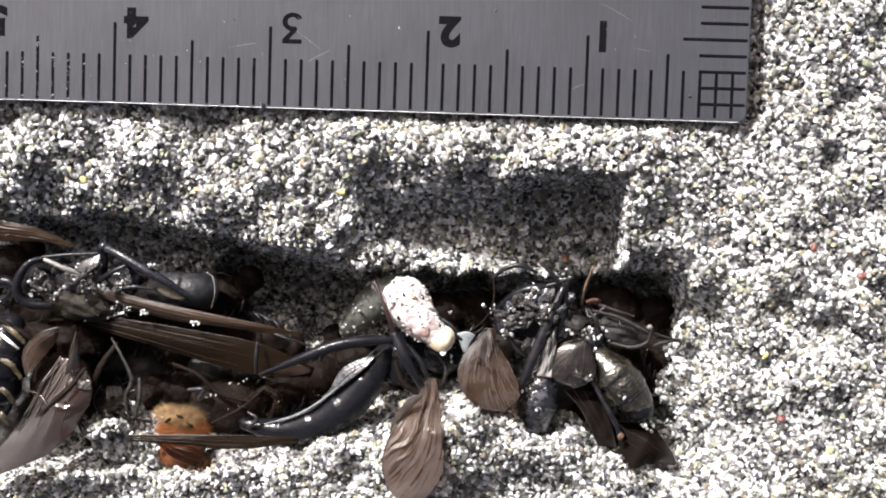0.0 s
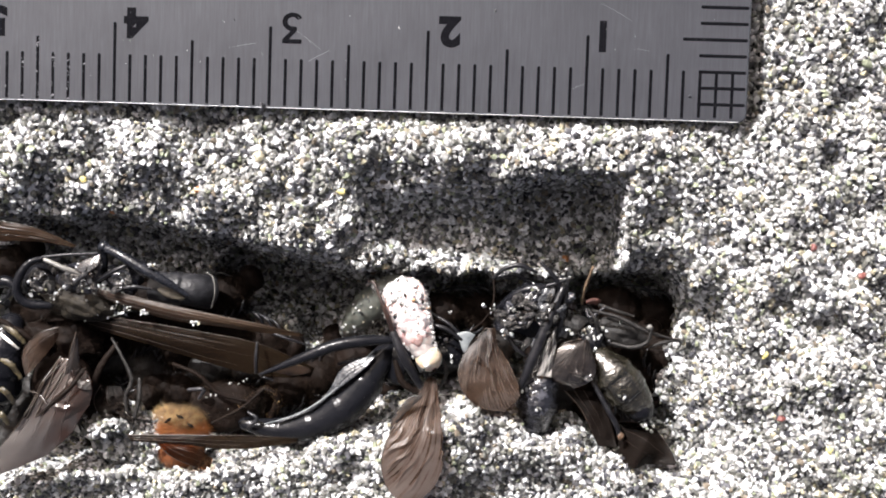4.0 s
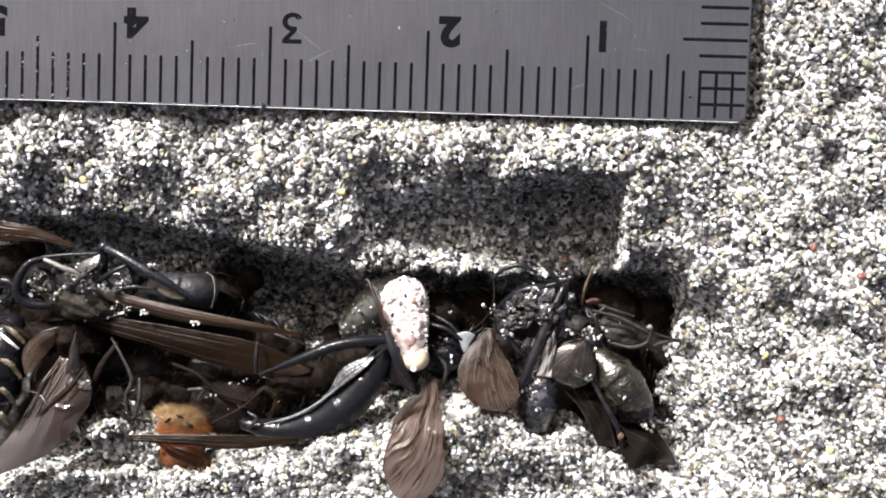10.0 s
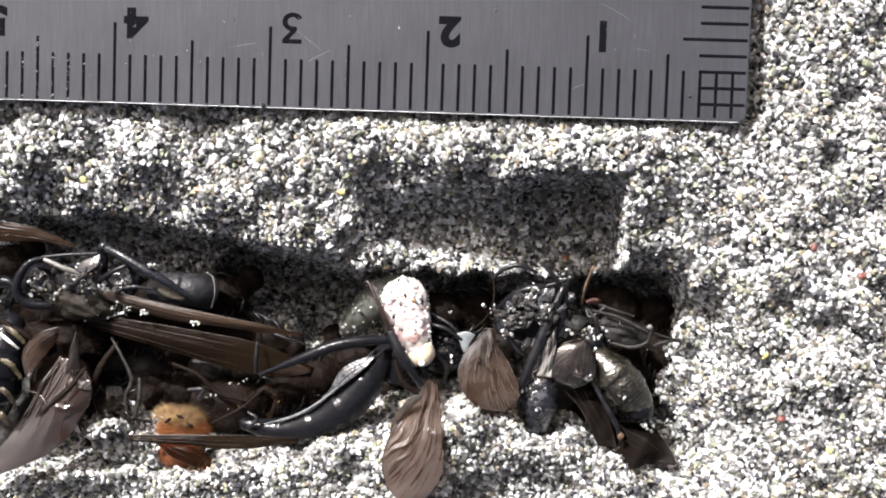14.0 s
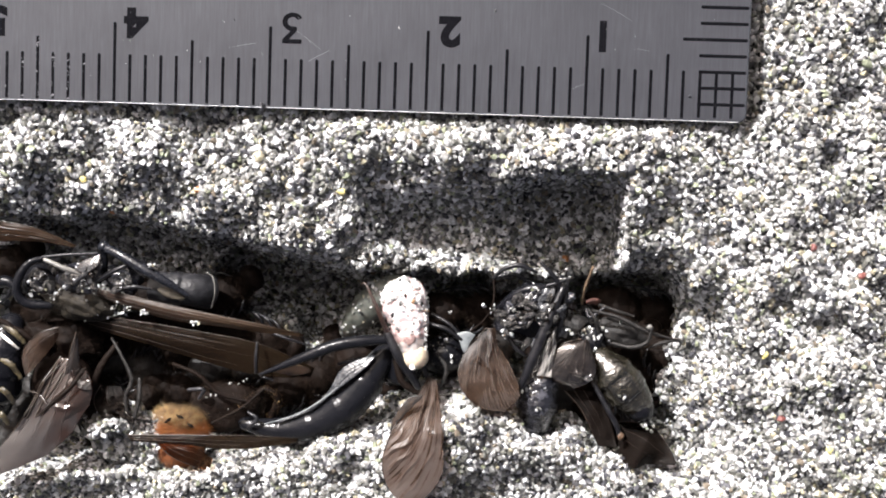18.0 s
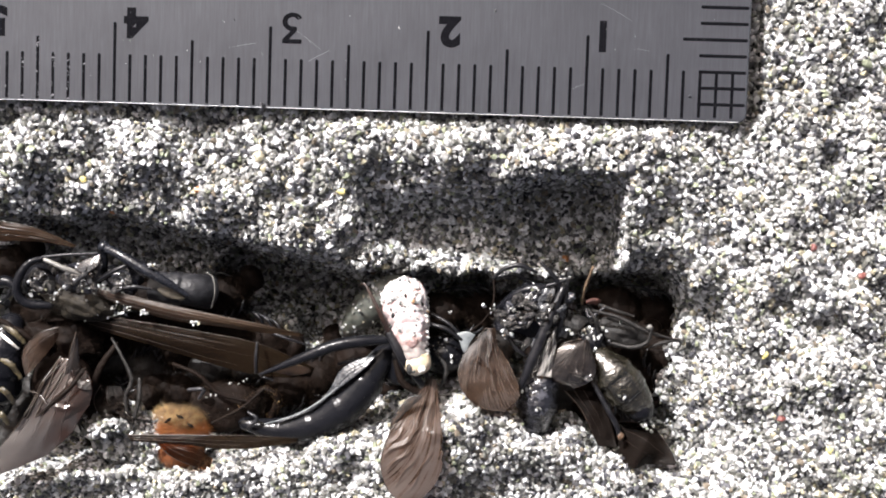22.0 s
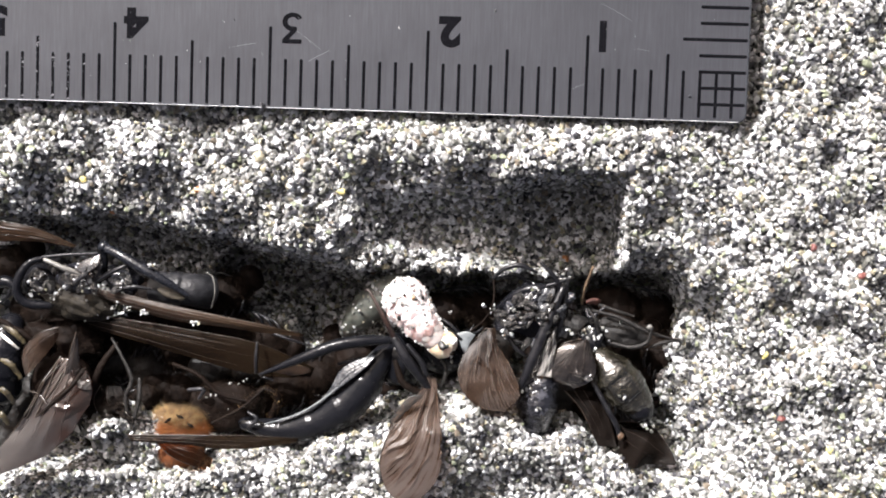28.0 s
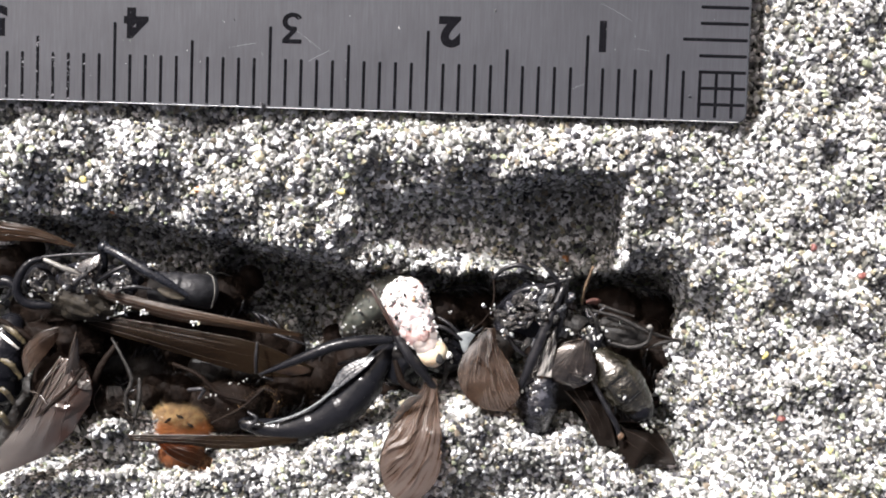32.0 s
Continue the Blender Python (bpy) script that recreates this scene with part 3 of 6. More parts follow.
# a, b, half width, depth, width of the slope
HOLLOWS = [
    ((-9.19, -6.80), (-5.41, -7.24), 0.7, 13.0, 2.2),
    ((10.27, -4.20), (14.20, -3.95), 1.0, 13.0, 2.5),
    ((-14.59, -3.47), (-7.10, -4.91), 0.8, 14.0, 3.4),
    ((-22.91, -0.82), (-15.15, -2.25), 0.5, 9.0, 2.4),
    ((12.47, -4.78), (14.29, -5.33), 1.0, 13.0, 1.7),
    ((8.19, -1.29), (9.99, -1.22), 0.6, 7.0, 1.5),
    ((0.69, -3.98), (2.51, -3.91), 0.5, 11.0, 1.5),
    ((-38.14, -1.80), (-14.60, -3.60), 1.4, 2.8, 5.2),
    ((-38.14, -2.36), (-18.26, -3.48), 1.4, 7.8, 3.2),
    ((-18.26, -3.48), (-10.20, -5.60), 1.4, 8.6, 3.3),
    ((-38.07, -19.36), (-20.65, -18.51), 0.5, 2.2, 3.4),
    ((2.99, -17.35), (8.83, -17.06), 0.5, 1.7, 3.4),
    ((19.45, 17.54), (19.55, 9.34), 0.35, 2.2, 1.3),
    ((-15.73, 6.72), (-13.85, 5.33), 0.8, 1.0, 1.6),
    ((16.80, -4.60), (17.50, -6.80), 0.5, 5.0, 2.4),
    ((24.40, -4.84), (26.20, -5.49), 0.5, 0.9, 1.5),
    ((15.03, -9.96), (15.85, -12.12), 0.4, 2.0, 1.6),
    ((15.60, -12.30), (17.00, -12.50), 0.8, 3.0, 4.6),
    ((15.01, -7.50), (15.56, -13.17), 0.8, 5.2, 2.4),
]
SLOPE = ((-14.23, -10.70), (-9.77, -10.50), -13.63)
BANK = (11.90, 17.30, 1.00, -5.63)
BOX = (-7.33, 12.06, -3.24, 5.09, 2.76)
LUMPS = [
    ((-27.98, 5.04), (-19.02, 5.16), 0.5, 0.6, 1.6),
    ((-4.60, -1.05), (4.90, -1.80), 0.1, 1.1, 0.8),
    ((11.91, 4.03), (16.90, 3.67), 0.3, 0.5, 1.4),
    ((-4.76, 7.28), (19.54, 7.49), 0.25, 0.3, 0.9),
    ((-5.81, 5.75), (14.26, 5.75), 0.25, 1.6, 2.1),
    ((-10.89, 4.33), (-7.95, 4.07), 0.3, 0.5, 1.4),
]


# small heaps that stand in the channel
MOUNDS = [((-22.60, -14.90), (-19.40, -15.40), 0.6, 5.4, 1.6), ((-23.00, -13.70), (-21.30, -13.15), 0.2, 7.2, 1.3), ((-21.00, -13.30), (-18.80, -14.70), 0.15, 6.5, 1.2)]


def axis(low, high, step):
    fine = np.arange(low, high + step, step)
    out = [fine[0]]
    grow, d = [], step
    at = fine[-1]
    while at < 60000:
        d *= 1.35
        at += d
        grow.append(at)
    d, at, down = step, fine[0], []
    while at > -60000:
        d *= 1.35
        at -= d
        down.append(at)
    return np.concatenate([down[::-1], fine, grow])


gx, gy = axis(-34, 34, 0.25), axis(-22, 20, 0.25)
X, Y = np.meshgrid(gx, gy)
Z = sand_height(X, Y) - 0.12
nx, ny = len(gx), len(gy)
idx = np.arange(nx * ny).reshape(ny, nx)
quads = np.stack([idx[:-1, :-1], idx[:-1, 1:], idx[1:, 1:], idx[1:, :-1]], -1).reshape(-1, 4)
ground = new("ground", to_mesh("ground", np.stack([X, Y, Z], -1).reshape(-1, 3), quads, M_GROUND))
tagged(ground, "grey speckled beach sand with a channel dug into it", "sand", kind="structure")


def scatter_sand():
    """Loose grains over the part of the sand that lies open, denser on the steep walls."""
    rng = np.random.default_rng(5)
    step = 0.33
    px, py = np.meshgrid(np.arange(-30.5, 30.2, step), np.arange(-18.8, 16.9, step * 0.866))
    px = px + (np.arange(px.shape[0]) % 2)[:, None] * step / 2
    px, py = px.ravel(), py.ravel()
    e = 0.05
    slope = np.hypot(sand_height(px + e, py) - sand_height(px - e, py), sand_height(px, py + e) - sand_height(px, py - e)) / (2 * e)
    copies = 1 + np.floor(np.clip(1.15 * (np.sqrt(1 + slope**2) - 1), 0, 5.0) + 0.10 + rng.random(len(px))).astype(int)
    px, py = np.repeat(px, copies), np.repeat(py, copies)
    px = px + rng.uniform(-0.17, 0.17, len(px))
    py = py + rng.uniform(-0.17, 0.17, len(py))
    size = np.clip(rng.normal(0.205, 0.05, len(px)), 0.09, 0.34)
    pz = sand_height(px, py) + rng.uniform(-0.16, 0.1, len(px))
    lid = (px < 19.2) & (py > 8.0)
    keep = ~((px < 18.0) & (py > 9.5))
    pz = np.where(lid, np.minimum(pz, -size * 1.25), pz)
    return np.stack([px, py, pz], 1)[keep], size[keep]


places, sizes = scatter_sand()
v, f = grain_cloud(places, sizes, 6)
sand = new("sand_grains", to_mesh("sand_grains", v, f, M_SAND, False))
tagged(sand, "coarse salt-and-pepper sand grains, white, grey and black", "sand", kind="stuff")


def laid(pts, up):
    """The same points, lifted where needed to lie on the sand."""
    p = np.array(pts, dtype=float)
    p[:, 2] = np.maximum(p[:, 2], sand_height(p[:, 0], p[:, 1]) + up)
    return p


def bristle(ob, count, length, seed, mat=None):
    """Short hairs over a part, standing out from its skin and leaning at random."""
    rng = np.random.default_rng(seed)
    me = ob.data
    n = len(me.vertices)
    co, no = np.zeros(n * 3), np.zeros(n * 3)
    me.vertices.foreach_get("co", co)
    me.vertices.foreach_get("normal", no)
    co, no = co.reshape(-1, 3) / MM, no.reshape(-1, 3)
    verts, faces = [], []
    for i in rng.integers(0, n, count):
        way = no[i] + rng.normal(size=3) * 0.5
        way /= np.linalg.norm(way) + 1e-9
        a = np.cross(way, rng.normal(size=3))
        a /= np.linalg.norm(a) + 1e-9
        b = np.cross(way, a)
        root = co[i] + rng.normal(size=3) * 0.03
        k = len(verts)
        for ang in (0, 2.1, 4.2):
            verts.append(root + 0.013 * (a * math.cos(ang) + b * math.sin(ang)))
        verts.append(root + way * length * rng.uniform(0.4, 1.2))
        faces += [(k, k + 1, k + 3), (k + 1, k + 2, k + 3), (k + 2, k, k + 3)]
    return part("bristles", (np.array(verts) + ORIGIN[ob.name], faces), mat or M_HAIR_D, ob, pivot=ORIGIN[ob.name])

# ---- the steel ruler ----
R_END, R_EDGE, R_TOP = 19.03, 8.23, 0.8


def slab(x0, x1, y0, y1, z0, z1, bevel, round_r=0.0, seg=4):
    """A bevelled plate; round_r rounds its upright corners."""
    r = max(round_r, 0.001)
    ring = []
    for cx, cy, a0 in ((x1 - r, y0 + r, -90), (x1 - r, y1 - r, 0), (x0 + r, y1 - r, 90), (x0 + r, y0 + r, 180)):
        for i in range(seg + 1):
            a = radians(a0 + 90 * i / seg)
            ring.append((cx + r * math.cos(a), cy + r * math.sin(a), cx, cy))
    n = len(ring)
    mx, my = (x0 + x1) / 2, (y0 + y1) / 2
    verts = []
    for z, inset in ((z0, bevel), (z0 + bevel, 0), (z1 - bevel, 0), (z1, bevel)):
        for x, y, cx, cy in ring:
            verts.append((x - math.copysign(inset, x - mx), y - math.copysign(inset, y - my), z))
    faces = [tuple(range(n))[::-1], tuple(range(3 * n, 4 * n))]
    for k in range(3):
        for i in range(n):
            j = (i + 1) % n
            faces.append((k * n + i, k * n + j, (k + 1) * n + j, (k + 1) * n + i))
    return np.array(verts), faces


ruler = thing("steel_ruler", (R_END - 75, R_EDGE + 7.5, 0.0), "brushed steel ruler with black millimetre marks lying on sand", "ruler")
part("blade", slab(R_END - 150, R_END, R_EDGE, R_EDGE + 15.0, 0.0, R_TOP, 0.07, 0.45), M_STEEL, ruler, smooth=False)
# thin pale strip added along the lower edge as its painted highlight
part("lit_edge_strip", tube([(R_END - 150, R_EDGE + 0.02, R_TOP - 0.05), (R_END - 75, R_EDGE + 0.02, R_TOP - 0.05), (R_END - 0.5, R_EDGE + 0.02, R_TOP - 0.05)], [0.035, 0.035, 0.035], 120, 6, rough=0.25, seed=5), M_EDGE, ruler, "bright strip put in for the lit steel edge")
MARK_W, MARK_UP = 0.2, 0.012


def mark(x0, x1, y0, y1, worn=False):
    part("graduation_mark", slab(x0, x1, y0, y1, R_TOP - 0.01, R_TOP + MARK_UP, 0.004, 0.075), M_PAINT_WORN if worn else M_PAINT, ruler, smooth=False)


for k in range(3, 50):
    long = 5.0 if k % 10 == 0 else 4.0 if k % 5 == 0 else 3.0
    x = R_END - k - 0.02
    if k == 3:
        continue
    mark(x - MARK_W / 2, x + MARK_W / 2, R_EDGE + 0.14, R_EDGE + 0.09 + long * 1.008, worn=k > 41)
# the small square grid in the corner, and the scale along the end
for k in (1, 2, 3):
    x = R_END - k + 0.02
    mark(x - MARK_W / 2, x + MARK_W / 2, R_EDGE + 0.22, R_EDGE + 3.0)
for k in range(1, 9):
    y = R_EDGE + k + 0.06
    left = R_END - (4.15 if k == 5 else 3.1)
    v, f = slab(left, R_END - 0.16, y - MARK_W / 2, y + MARK_W / 2, R_TOP - 0.01, R_TOP + MARK_UP + 0.003, 0.004, 0.075)
    part("graduation_mark", (v, f), M_PAINT, ruler, smooth=False)


def digit(text, x, y, size, width, bold):
    """A numeral that stands on its head as the ruler lies, its middle at x, y."""
    cu = bpy.data.curves.new("numeral", "FONT")
    cu.body, cu.size, cu.extrude, cu.offset = text, 1.0, 0.006, bold
    cu.align_x, cu.align_y = "CENTER", "CENTER"
    tmp = bpy.data.objects.new("numeral", cu)
    scene.collection.objects.link(tmp)
    bpy.context.view_layer.update()
    me = bpy.data.meshes.new_from_object(tmp)
    bpy.data.objects.remove(tmp)
    v = np.array([p.co[:] for p in me.vertices])
    faces = [tuple(p.vertices) for p in me.polygons]
    low, high = v.min(0), v.max(0)
    v[:, :2] -= (low[:2] + high[:2]) / 2
    v[:, 0] *= -width / (high[0] - low[0])
    v[:, 1] *= -size / (high[1] - low[1])
    v[:, 2] = np.where(v[:, 2] > 0, R_TOP + MARK_UP, R_TOP - 0.01)
    v[:, 0] += x
    v[:, 1] += y
    part("numeral", (v, faces), M_PAINT, ruler, "black painted numeral " + text, smooth=False)


digit("4", -19.63, 13.33, 1.95, 1.6, 0.055)


def flat_three(x, y, size, width):
    """The flat-topped 3 of the ruler, standing on its head."""
    ring = [(-0.6, 1.0), (0.66, 1.0), (0.66, 0.72), (0.14, 0.2)]
    ring += [(0.68 * math.cos(a), -0.4 + 0.6 * math.sin(a)) for a in np.radians(np.linspace(72, -155, 22))]
    ring += [(0.34 * math.cos(a), -0.4 + 0.3 * math.sin(a)) for a in np.radians(np.linspace(-155, 100, 18))]
    ring += [(-0.28, -0.08), (-0.28, 0.18), (0.22, 0.72), (-0.6, 0.72)]
    p = np.array(ring)
    p = np.stack([x - p[:, 0] * width / 1.34, y - p[:, 1] * size / 2], 1)
    bm = bmesh.new()
    up = [bm.verts.new((a, b, R_TOP + MARK_UP)) for a, b in p]
    low = [bm.verts.new((a, b, R_TOP - 0.01)) for a, b in p]
    bm.faces.new(up)
    for i in range(len(p)):
        k = (i + 1) % len(p)
        bm.faces.new((up[i], low[i], low[k], up[k]))
    bmesh.ops.recalc_face_normals(bm, faces=bm.faces)
    bmesh.ops.triangulate(bm, faces=[f for f in bm.faces if len(f.verts) > 4])
    bm.verts.index_update()
    geo = np.array([v.co[:] for v in bm.verts]), [tuple(v.index for v in f.verts) for f in bm.faces]
    bm.free()
    part("numeral", geo, M_PAINT, ruler, "black painted numeral 3", smooth=False)


flat_three(-9.59, 13.29, 1.95, 1.3)
digit("2", 0.36, 13.32, 1.95, 1.4, 0.055)
digit("1", 9.93, 13.31, 1.95, 0.45, 0.055)
digit("5", -28.70, 13.26, 1.95, 1.4, 0.055)

rng = np.random.default_rng(91)
for _ in range(7):
    x, y, a, n = rng.uniform(-27, 17), rng.uniform(9.5, 16), rng.uniform(-0.9, 0.5), rng.uniform(0.5, 2.4)
    way = np.array((math.cos(a), math.sin(a), 0.0)) * n
    p = np.array((x, y, R_TOP))
    part("scratch", tube([p, p + way * 0.5 + np.array((0, 0.03, 0)), p + way], [0.005, 0.009, 0.005], 6, 5, flat=0.5), M_SCRATCH, ruler)

# ---- the dead insects in the channel ----
SOLID = []


def body(name, geo, mat, parent, label="", pivot=None):
    SOLID.append(geo)
    ob = part(name, geo, mat, parent, label, pivot)
    if parent.parent is None:
        if "leg" in name:
            bristle(ob, 90, 0.28, len(SOLID), M_HAIR_G)
        elif name in ("thorax", "head"):
            bristle(ob, 150, 0.3, len(SOLID), M_HAIR_G)
        elif name == "abdomen" and mat is not M_BRONZE:
            bristle(ob, 160, 0.2, len(SOLID), M_HAIR_G)
    return ob


def scraps(parent, spots, mat, seed):
    """Torn, crumpled bits of membrane that stick to a body; some are put in as painted glints."""
    for i, (p, r) in enumerate(spots):
        rng = np.random.default_rng(seed + i)
        a = rng.uniform(0, 6.28)
        d, e = np.array((math.cos(a), math.sin(a), 0.1)) * r, np.array((-math.sin(a), math.cos(a), 0.25)) * r * rng.uniform(0.35, 0.7)
        p = np.array(p)
        part("scrap_glint", membrane([p - d + e * 0.5, p + e + np.array((0, 0, 0.1)), p + d + e * 0.3], [p - d - e * 0.5, p - e, p + d * 0.8 - e * 0.2], 10, 8, 3.0, 0.34 * r, 0.2, seed + i, 0.02)[:2], mat, parent, "crumpled silvery scrap of wing, also put in for glints", smooth=False)


# sharp folds of the large wings: x, y, x, y, height, half width
FORE_FOLDS = ((-1.04, -12.53, -3.01, -13.76, 0.15, 0.24), (-1.68, -12.09, -2.73, -13.31, 0.10, 0.18), (-1.32, -12.88, -0.54, -11.41, 0.11, 0.18), (-0.95, -13.08, -2.72, -14.71, 0.09, 0.18), (-0.31, -9.57, -1.08, -12.64, 0.13, 0.20), (0.13, -9.73, -0.37, -12.14, 0.09, 0.16), (-0.58, -13.43, -2.14, -15.71, 0.06, 0.16), (0.32, -13.02, -1.11, -15.96, 0.06, 0.16))
HIND_FOLDS = ((3.52, -7.76, 4.61, -8.85, 0.14, 0.20), (2.70, -7.31, 3.75, -8.30, 0.09, 0.18), (3.73, -5.73, 3.52, -7.94, 0.10, 0.18), (4.38, -7.35, 5.16, -8.79, 0.08, 0.18), (3.02, -8.33, 4.19, -10.31, 0.05, 0.15))
FLY_FOLDS = ((9.17, -8.00, 9.81, -8.60, 0.27, 0.21), (9.99, -8.33, 10.43, -8.43, 0.21, 0.17), (8.49, -7.47, 8.91, -8.75, 0.09, 0.10))
BEE_FOLDS = ((-26.06, -12.44, -23.81, -10.08, 0.24, 0.22), (-26.91, -11.72, -25.72, -9.22, 0.22, 0.22), (-26.46, -11.13, -24.97, -8.81, 0.22, 0.20), (-25.23, -11.91, -23.78, -11.92, 0.12, 0.18), (-24.21, -8.78, -23.72, -10.64, 0.22, 0.20), (-23.42, -10.62, -22.67, -10.22, 0.20, 0.20), (-27.57, -13.46, -26.46, -11.32, 0.20, 0.22))
FORE_BEND = -0.30

# long-legged black wasp on its side
wasp = thing("wasp", (-24.67, -5.06, -8.40), "dead black wasp lying on its side, brown wings folded along it", "wasp", "dead insects")
body("head", blob((-27.04, -3.85, -2.90), (1.15, 1.3, 1.1), 10, 0.08, seed=1), M_BLACK, wasp)
body("antenna", tube([(-26.36, -2.09, -1.70), (-27.28, -2.45, -1.50), (-27.95, -3.45, -1.40), (-28.06, -4.53, -1.50), (-27.40, -5.20, -1.70), (-25.97, -5.29, -2.00)],
           [0.18, 0.27, 0.31, 0.33, 0.33, 0.28], 40, 12, steps=12), M_BLACK, wasp, "curled blue-black antenna")
body("antenna", tube([(-26.40, -2.01, -1.60), (-24.68, -1.79, -1.50), (-22.76, -1.65, -1.70)], [0.10, 0.12, 0.1], 16, 8), M_GREY, wasp)
body("foreleg", tube([(-26.17, -2.18, -1.40), (-24.86, -2.64, -1.20), (-23.28, -3.21, -1.50)], [0.16, 0.18, 0.12], 16, 8), M_PALE, wasp, "pale grey foreleg")
body("thorax", blob((-23.72, -3.73, -3.00), (2.3, 1.35, 1.45), -8, 0.12, 1.6, seed=2), M_DUSTY, wasp)
body("wing_joint", blob((-23.69, -2.73, -2.00), (0.75, 0.45, 0.4), 25, 0.15, seed=3, sub=3), M_GREY, wasp, "shiny grey wing joint")
body("wing_joint", blob((-24.88, -3.57, -1.90), (0.6, 0.35, 0.3), 0, 0.15, seed=4, sub=3), M_GREY, wasp)
femur = body("hind_leg", tube([(-22.32, -1.14, -1.50), (-20.86, -1.68, -0.90), (-19.01, -2.64, -0.70), (-17.59, -3.41, -0.80), (-16.45, -4.14, -1.10)], [0.3, 0.34, 0.36, 0.3, 0.14], 26, 12), M_BLUE, wasp, "stout blue-black hind leg")
body("knee", blob((-22.21, -1.13, -1.40), (0.42, 0.36, 0.36), 30, 0.1, seed=5, sub=3), M_BLUE, femur)
body("shin", tube([(-22.32, -1.21, -1.50), (-22.32, -2.45, -2.00), (-23.01, -3.35, -2.50)], [0.26, 0.2, 0.16], 14, 10), M_BLACK, femur)
body("abdomen", tube([(-19.41, -3.86, -2.90), (-17.98, -3.92, -2.90), (-16.49, -4.00, -3.10), (-15.68, -4.16, -3.90)], [1.1, 1.14, 1.17, 1.19], 40, 24, steps=2.0, cap=0.1), M_BARE, wasp, "dull grey bare abdomen")
body("back_plate", blob((-21.38, -3.49, -2.60), (1.35, 1.05, 0.9), -10, 0.25, 2.0, seed=9), M_DUSTY, wasp)
part("abdomen_rim", tube([(-15.55, -2.73, -2.50), (-15.07, -2.94, -2.10), (-14.87, -3.49, -1.95), (-14.86, -4.13, -2.00), (-15.19, -5.07, -2.50)], [0.03, 0.05, 0.06, 0.05, 0.03], 24, 8), M_PALE, wasp, "pale rim at the abdomen's end")
body("leg_base", blob((-17.67, -4.11, -1.40), (0.95, 0.3, 0.14), -18, 0.12, seed=8, sub=3), M_PLATE, wasp, "yellowish leg base")
body("hairy_side", blob((-24.15, -5.06, -2.30), (2.3, 1.05, 0.8), -14, 0.35, 2.2, seed=6), M_OLIVE, wasp, "brown hairy side")
part("hair", fur((-24.15, -5.06, -2.30), (2.3, 1.05, 0.8), 800, 0.3, 3, 0.05, None, (0.3, -0.2, 0), 0.011), M_OLIVE, wasp)
wing(wasp, [(-23.12, -3.95, -1.50), (-20.98, -4.24, -1.40), (-17.71, -4.85, -1.30), (-13.88, -5.48, -1.20), (-11.24, -5.93, -1.20), (-8.72, -6.47, -1.50)], [(-22.99, -4.35, -1.70), (-21.18, -5.03, -1.70), (-17.77, -5.87, -1.60), (-13.94, -6.23, -1.50), (-11.28, -6.50, -1.50), (-8.89, -6.64, -1.60)],
     M_WING_TAN, "narrow folded brown wing", pleats=5, amp=0.03, sag=0.25, seed=1, veins=(0.25, 0.5, 0.8), vein_r=0.022)
wing(wasp, [(-24.10, -5.94, -3.30), (-20.27, -6.13, -2.30), (-16.72, -6.52, -2.00), (-12.11, -7.19, -1.90), (-9.25, -8.22, -2.00), (-8.09, -8.81, -2.20)], [(-23.73, -6.87, -3.40), (-21.15, -7.37, -2.70), (-18.00, -8.14, -2.60), (-14.13, -9.13, -2.60), (-11.04, -9.61, -2.60), (-8.34, -9.46, -2.40)],
     M_WING_DULL, "broad crumpled brown wing", pleats=7, amp=0.04, sag=0.2, seed=2, veins=(0.4, 0.75), vein_r=0.018)
wing(wasp, [(-30.68, 0.42, -2.00), (-27.20, -0.09, -2.00), (-24.44, -1.19, -2.40)], [(-30.80, -1.19, -2.30), (-27.31, -1.06, -2.30), (-24.59, -1.35, -2.50)], M_WING_TAN, "tawny wing edge", pleats=5, amp=0.04, seed=3, veins=(0.3, 0.6))
body("wing_tip", blob((-9.45, -8.90, -1.70), (1.2, 0.34, 0.13), 2, 0.12, seed=17, sub=3), M_TAN, wasp, "rounded brown wing tip")
body("mid_leg", tube([(-30.68, -4.19, -3.00), (-29.30, -3.84, -2.70), (-28.55, -4.27, -2.60)], [0.4, 0.42, 0.3], 12, 10), M_BLACK, wasp)
body("mid_leg", tube([(-11.79, -7.17, -1.30), (-11.82, -8.17, -1.20), (-11.86, -9.16, -1.50)], [0.1, 0.13, 0.1], 10, 8), M_LEG, wasp)
body("mid_leg", tube([(-11.33, -6.34, -1.70), (-9.77, -6.81, -1.50), (-8.39, -7.26, -1.90)], [0.12, 0.1, 0.06], 12, 8), M_LEG, wasp)

body("foreleg", tube([(-24.72, -4.09, -1.50), (-23.37, -3.03, -1.10), (-22.39, -2.03, -1.30)], [0.13, 0.16, 0.1], 14, 8), M_GREY, wasp)
body("mid_leg", tube([(-22.78, -3.50, -1.60), (-21.13, -2.57, -1.20), (-19.61, -2.00, -1.40), (-19.31, -2.62, -1.70)], [0.14, 0.17, 0.14, 0.08], 18, 8), M_LEG, wasp)
body("mid_leg", tube([(-21.77, -4.29, -1.60), (-20.31, -3.75, -1.30), (-18.97, -3.86, -1.40)], [0.14, 0.15, 0.08], 14, 8), M_LEG, wasp)
body("mid_leg", tube([(-23.98, -2.49, -1.70), (-22.89, -2.12, -1.30), (-22.49, -2.78, -1.30), (-22.93, -3.43, -1.60)], [0.12, 0.14, 0.12, 0.08], 16, 8), M_GREY, wasp)
part("hair", fur((-23.72, -3.73, -3.00), (2.3, 1.35, 1.45), 240, 0.4, 18), M_HAIR_D, wasp)
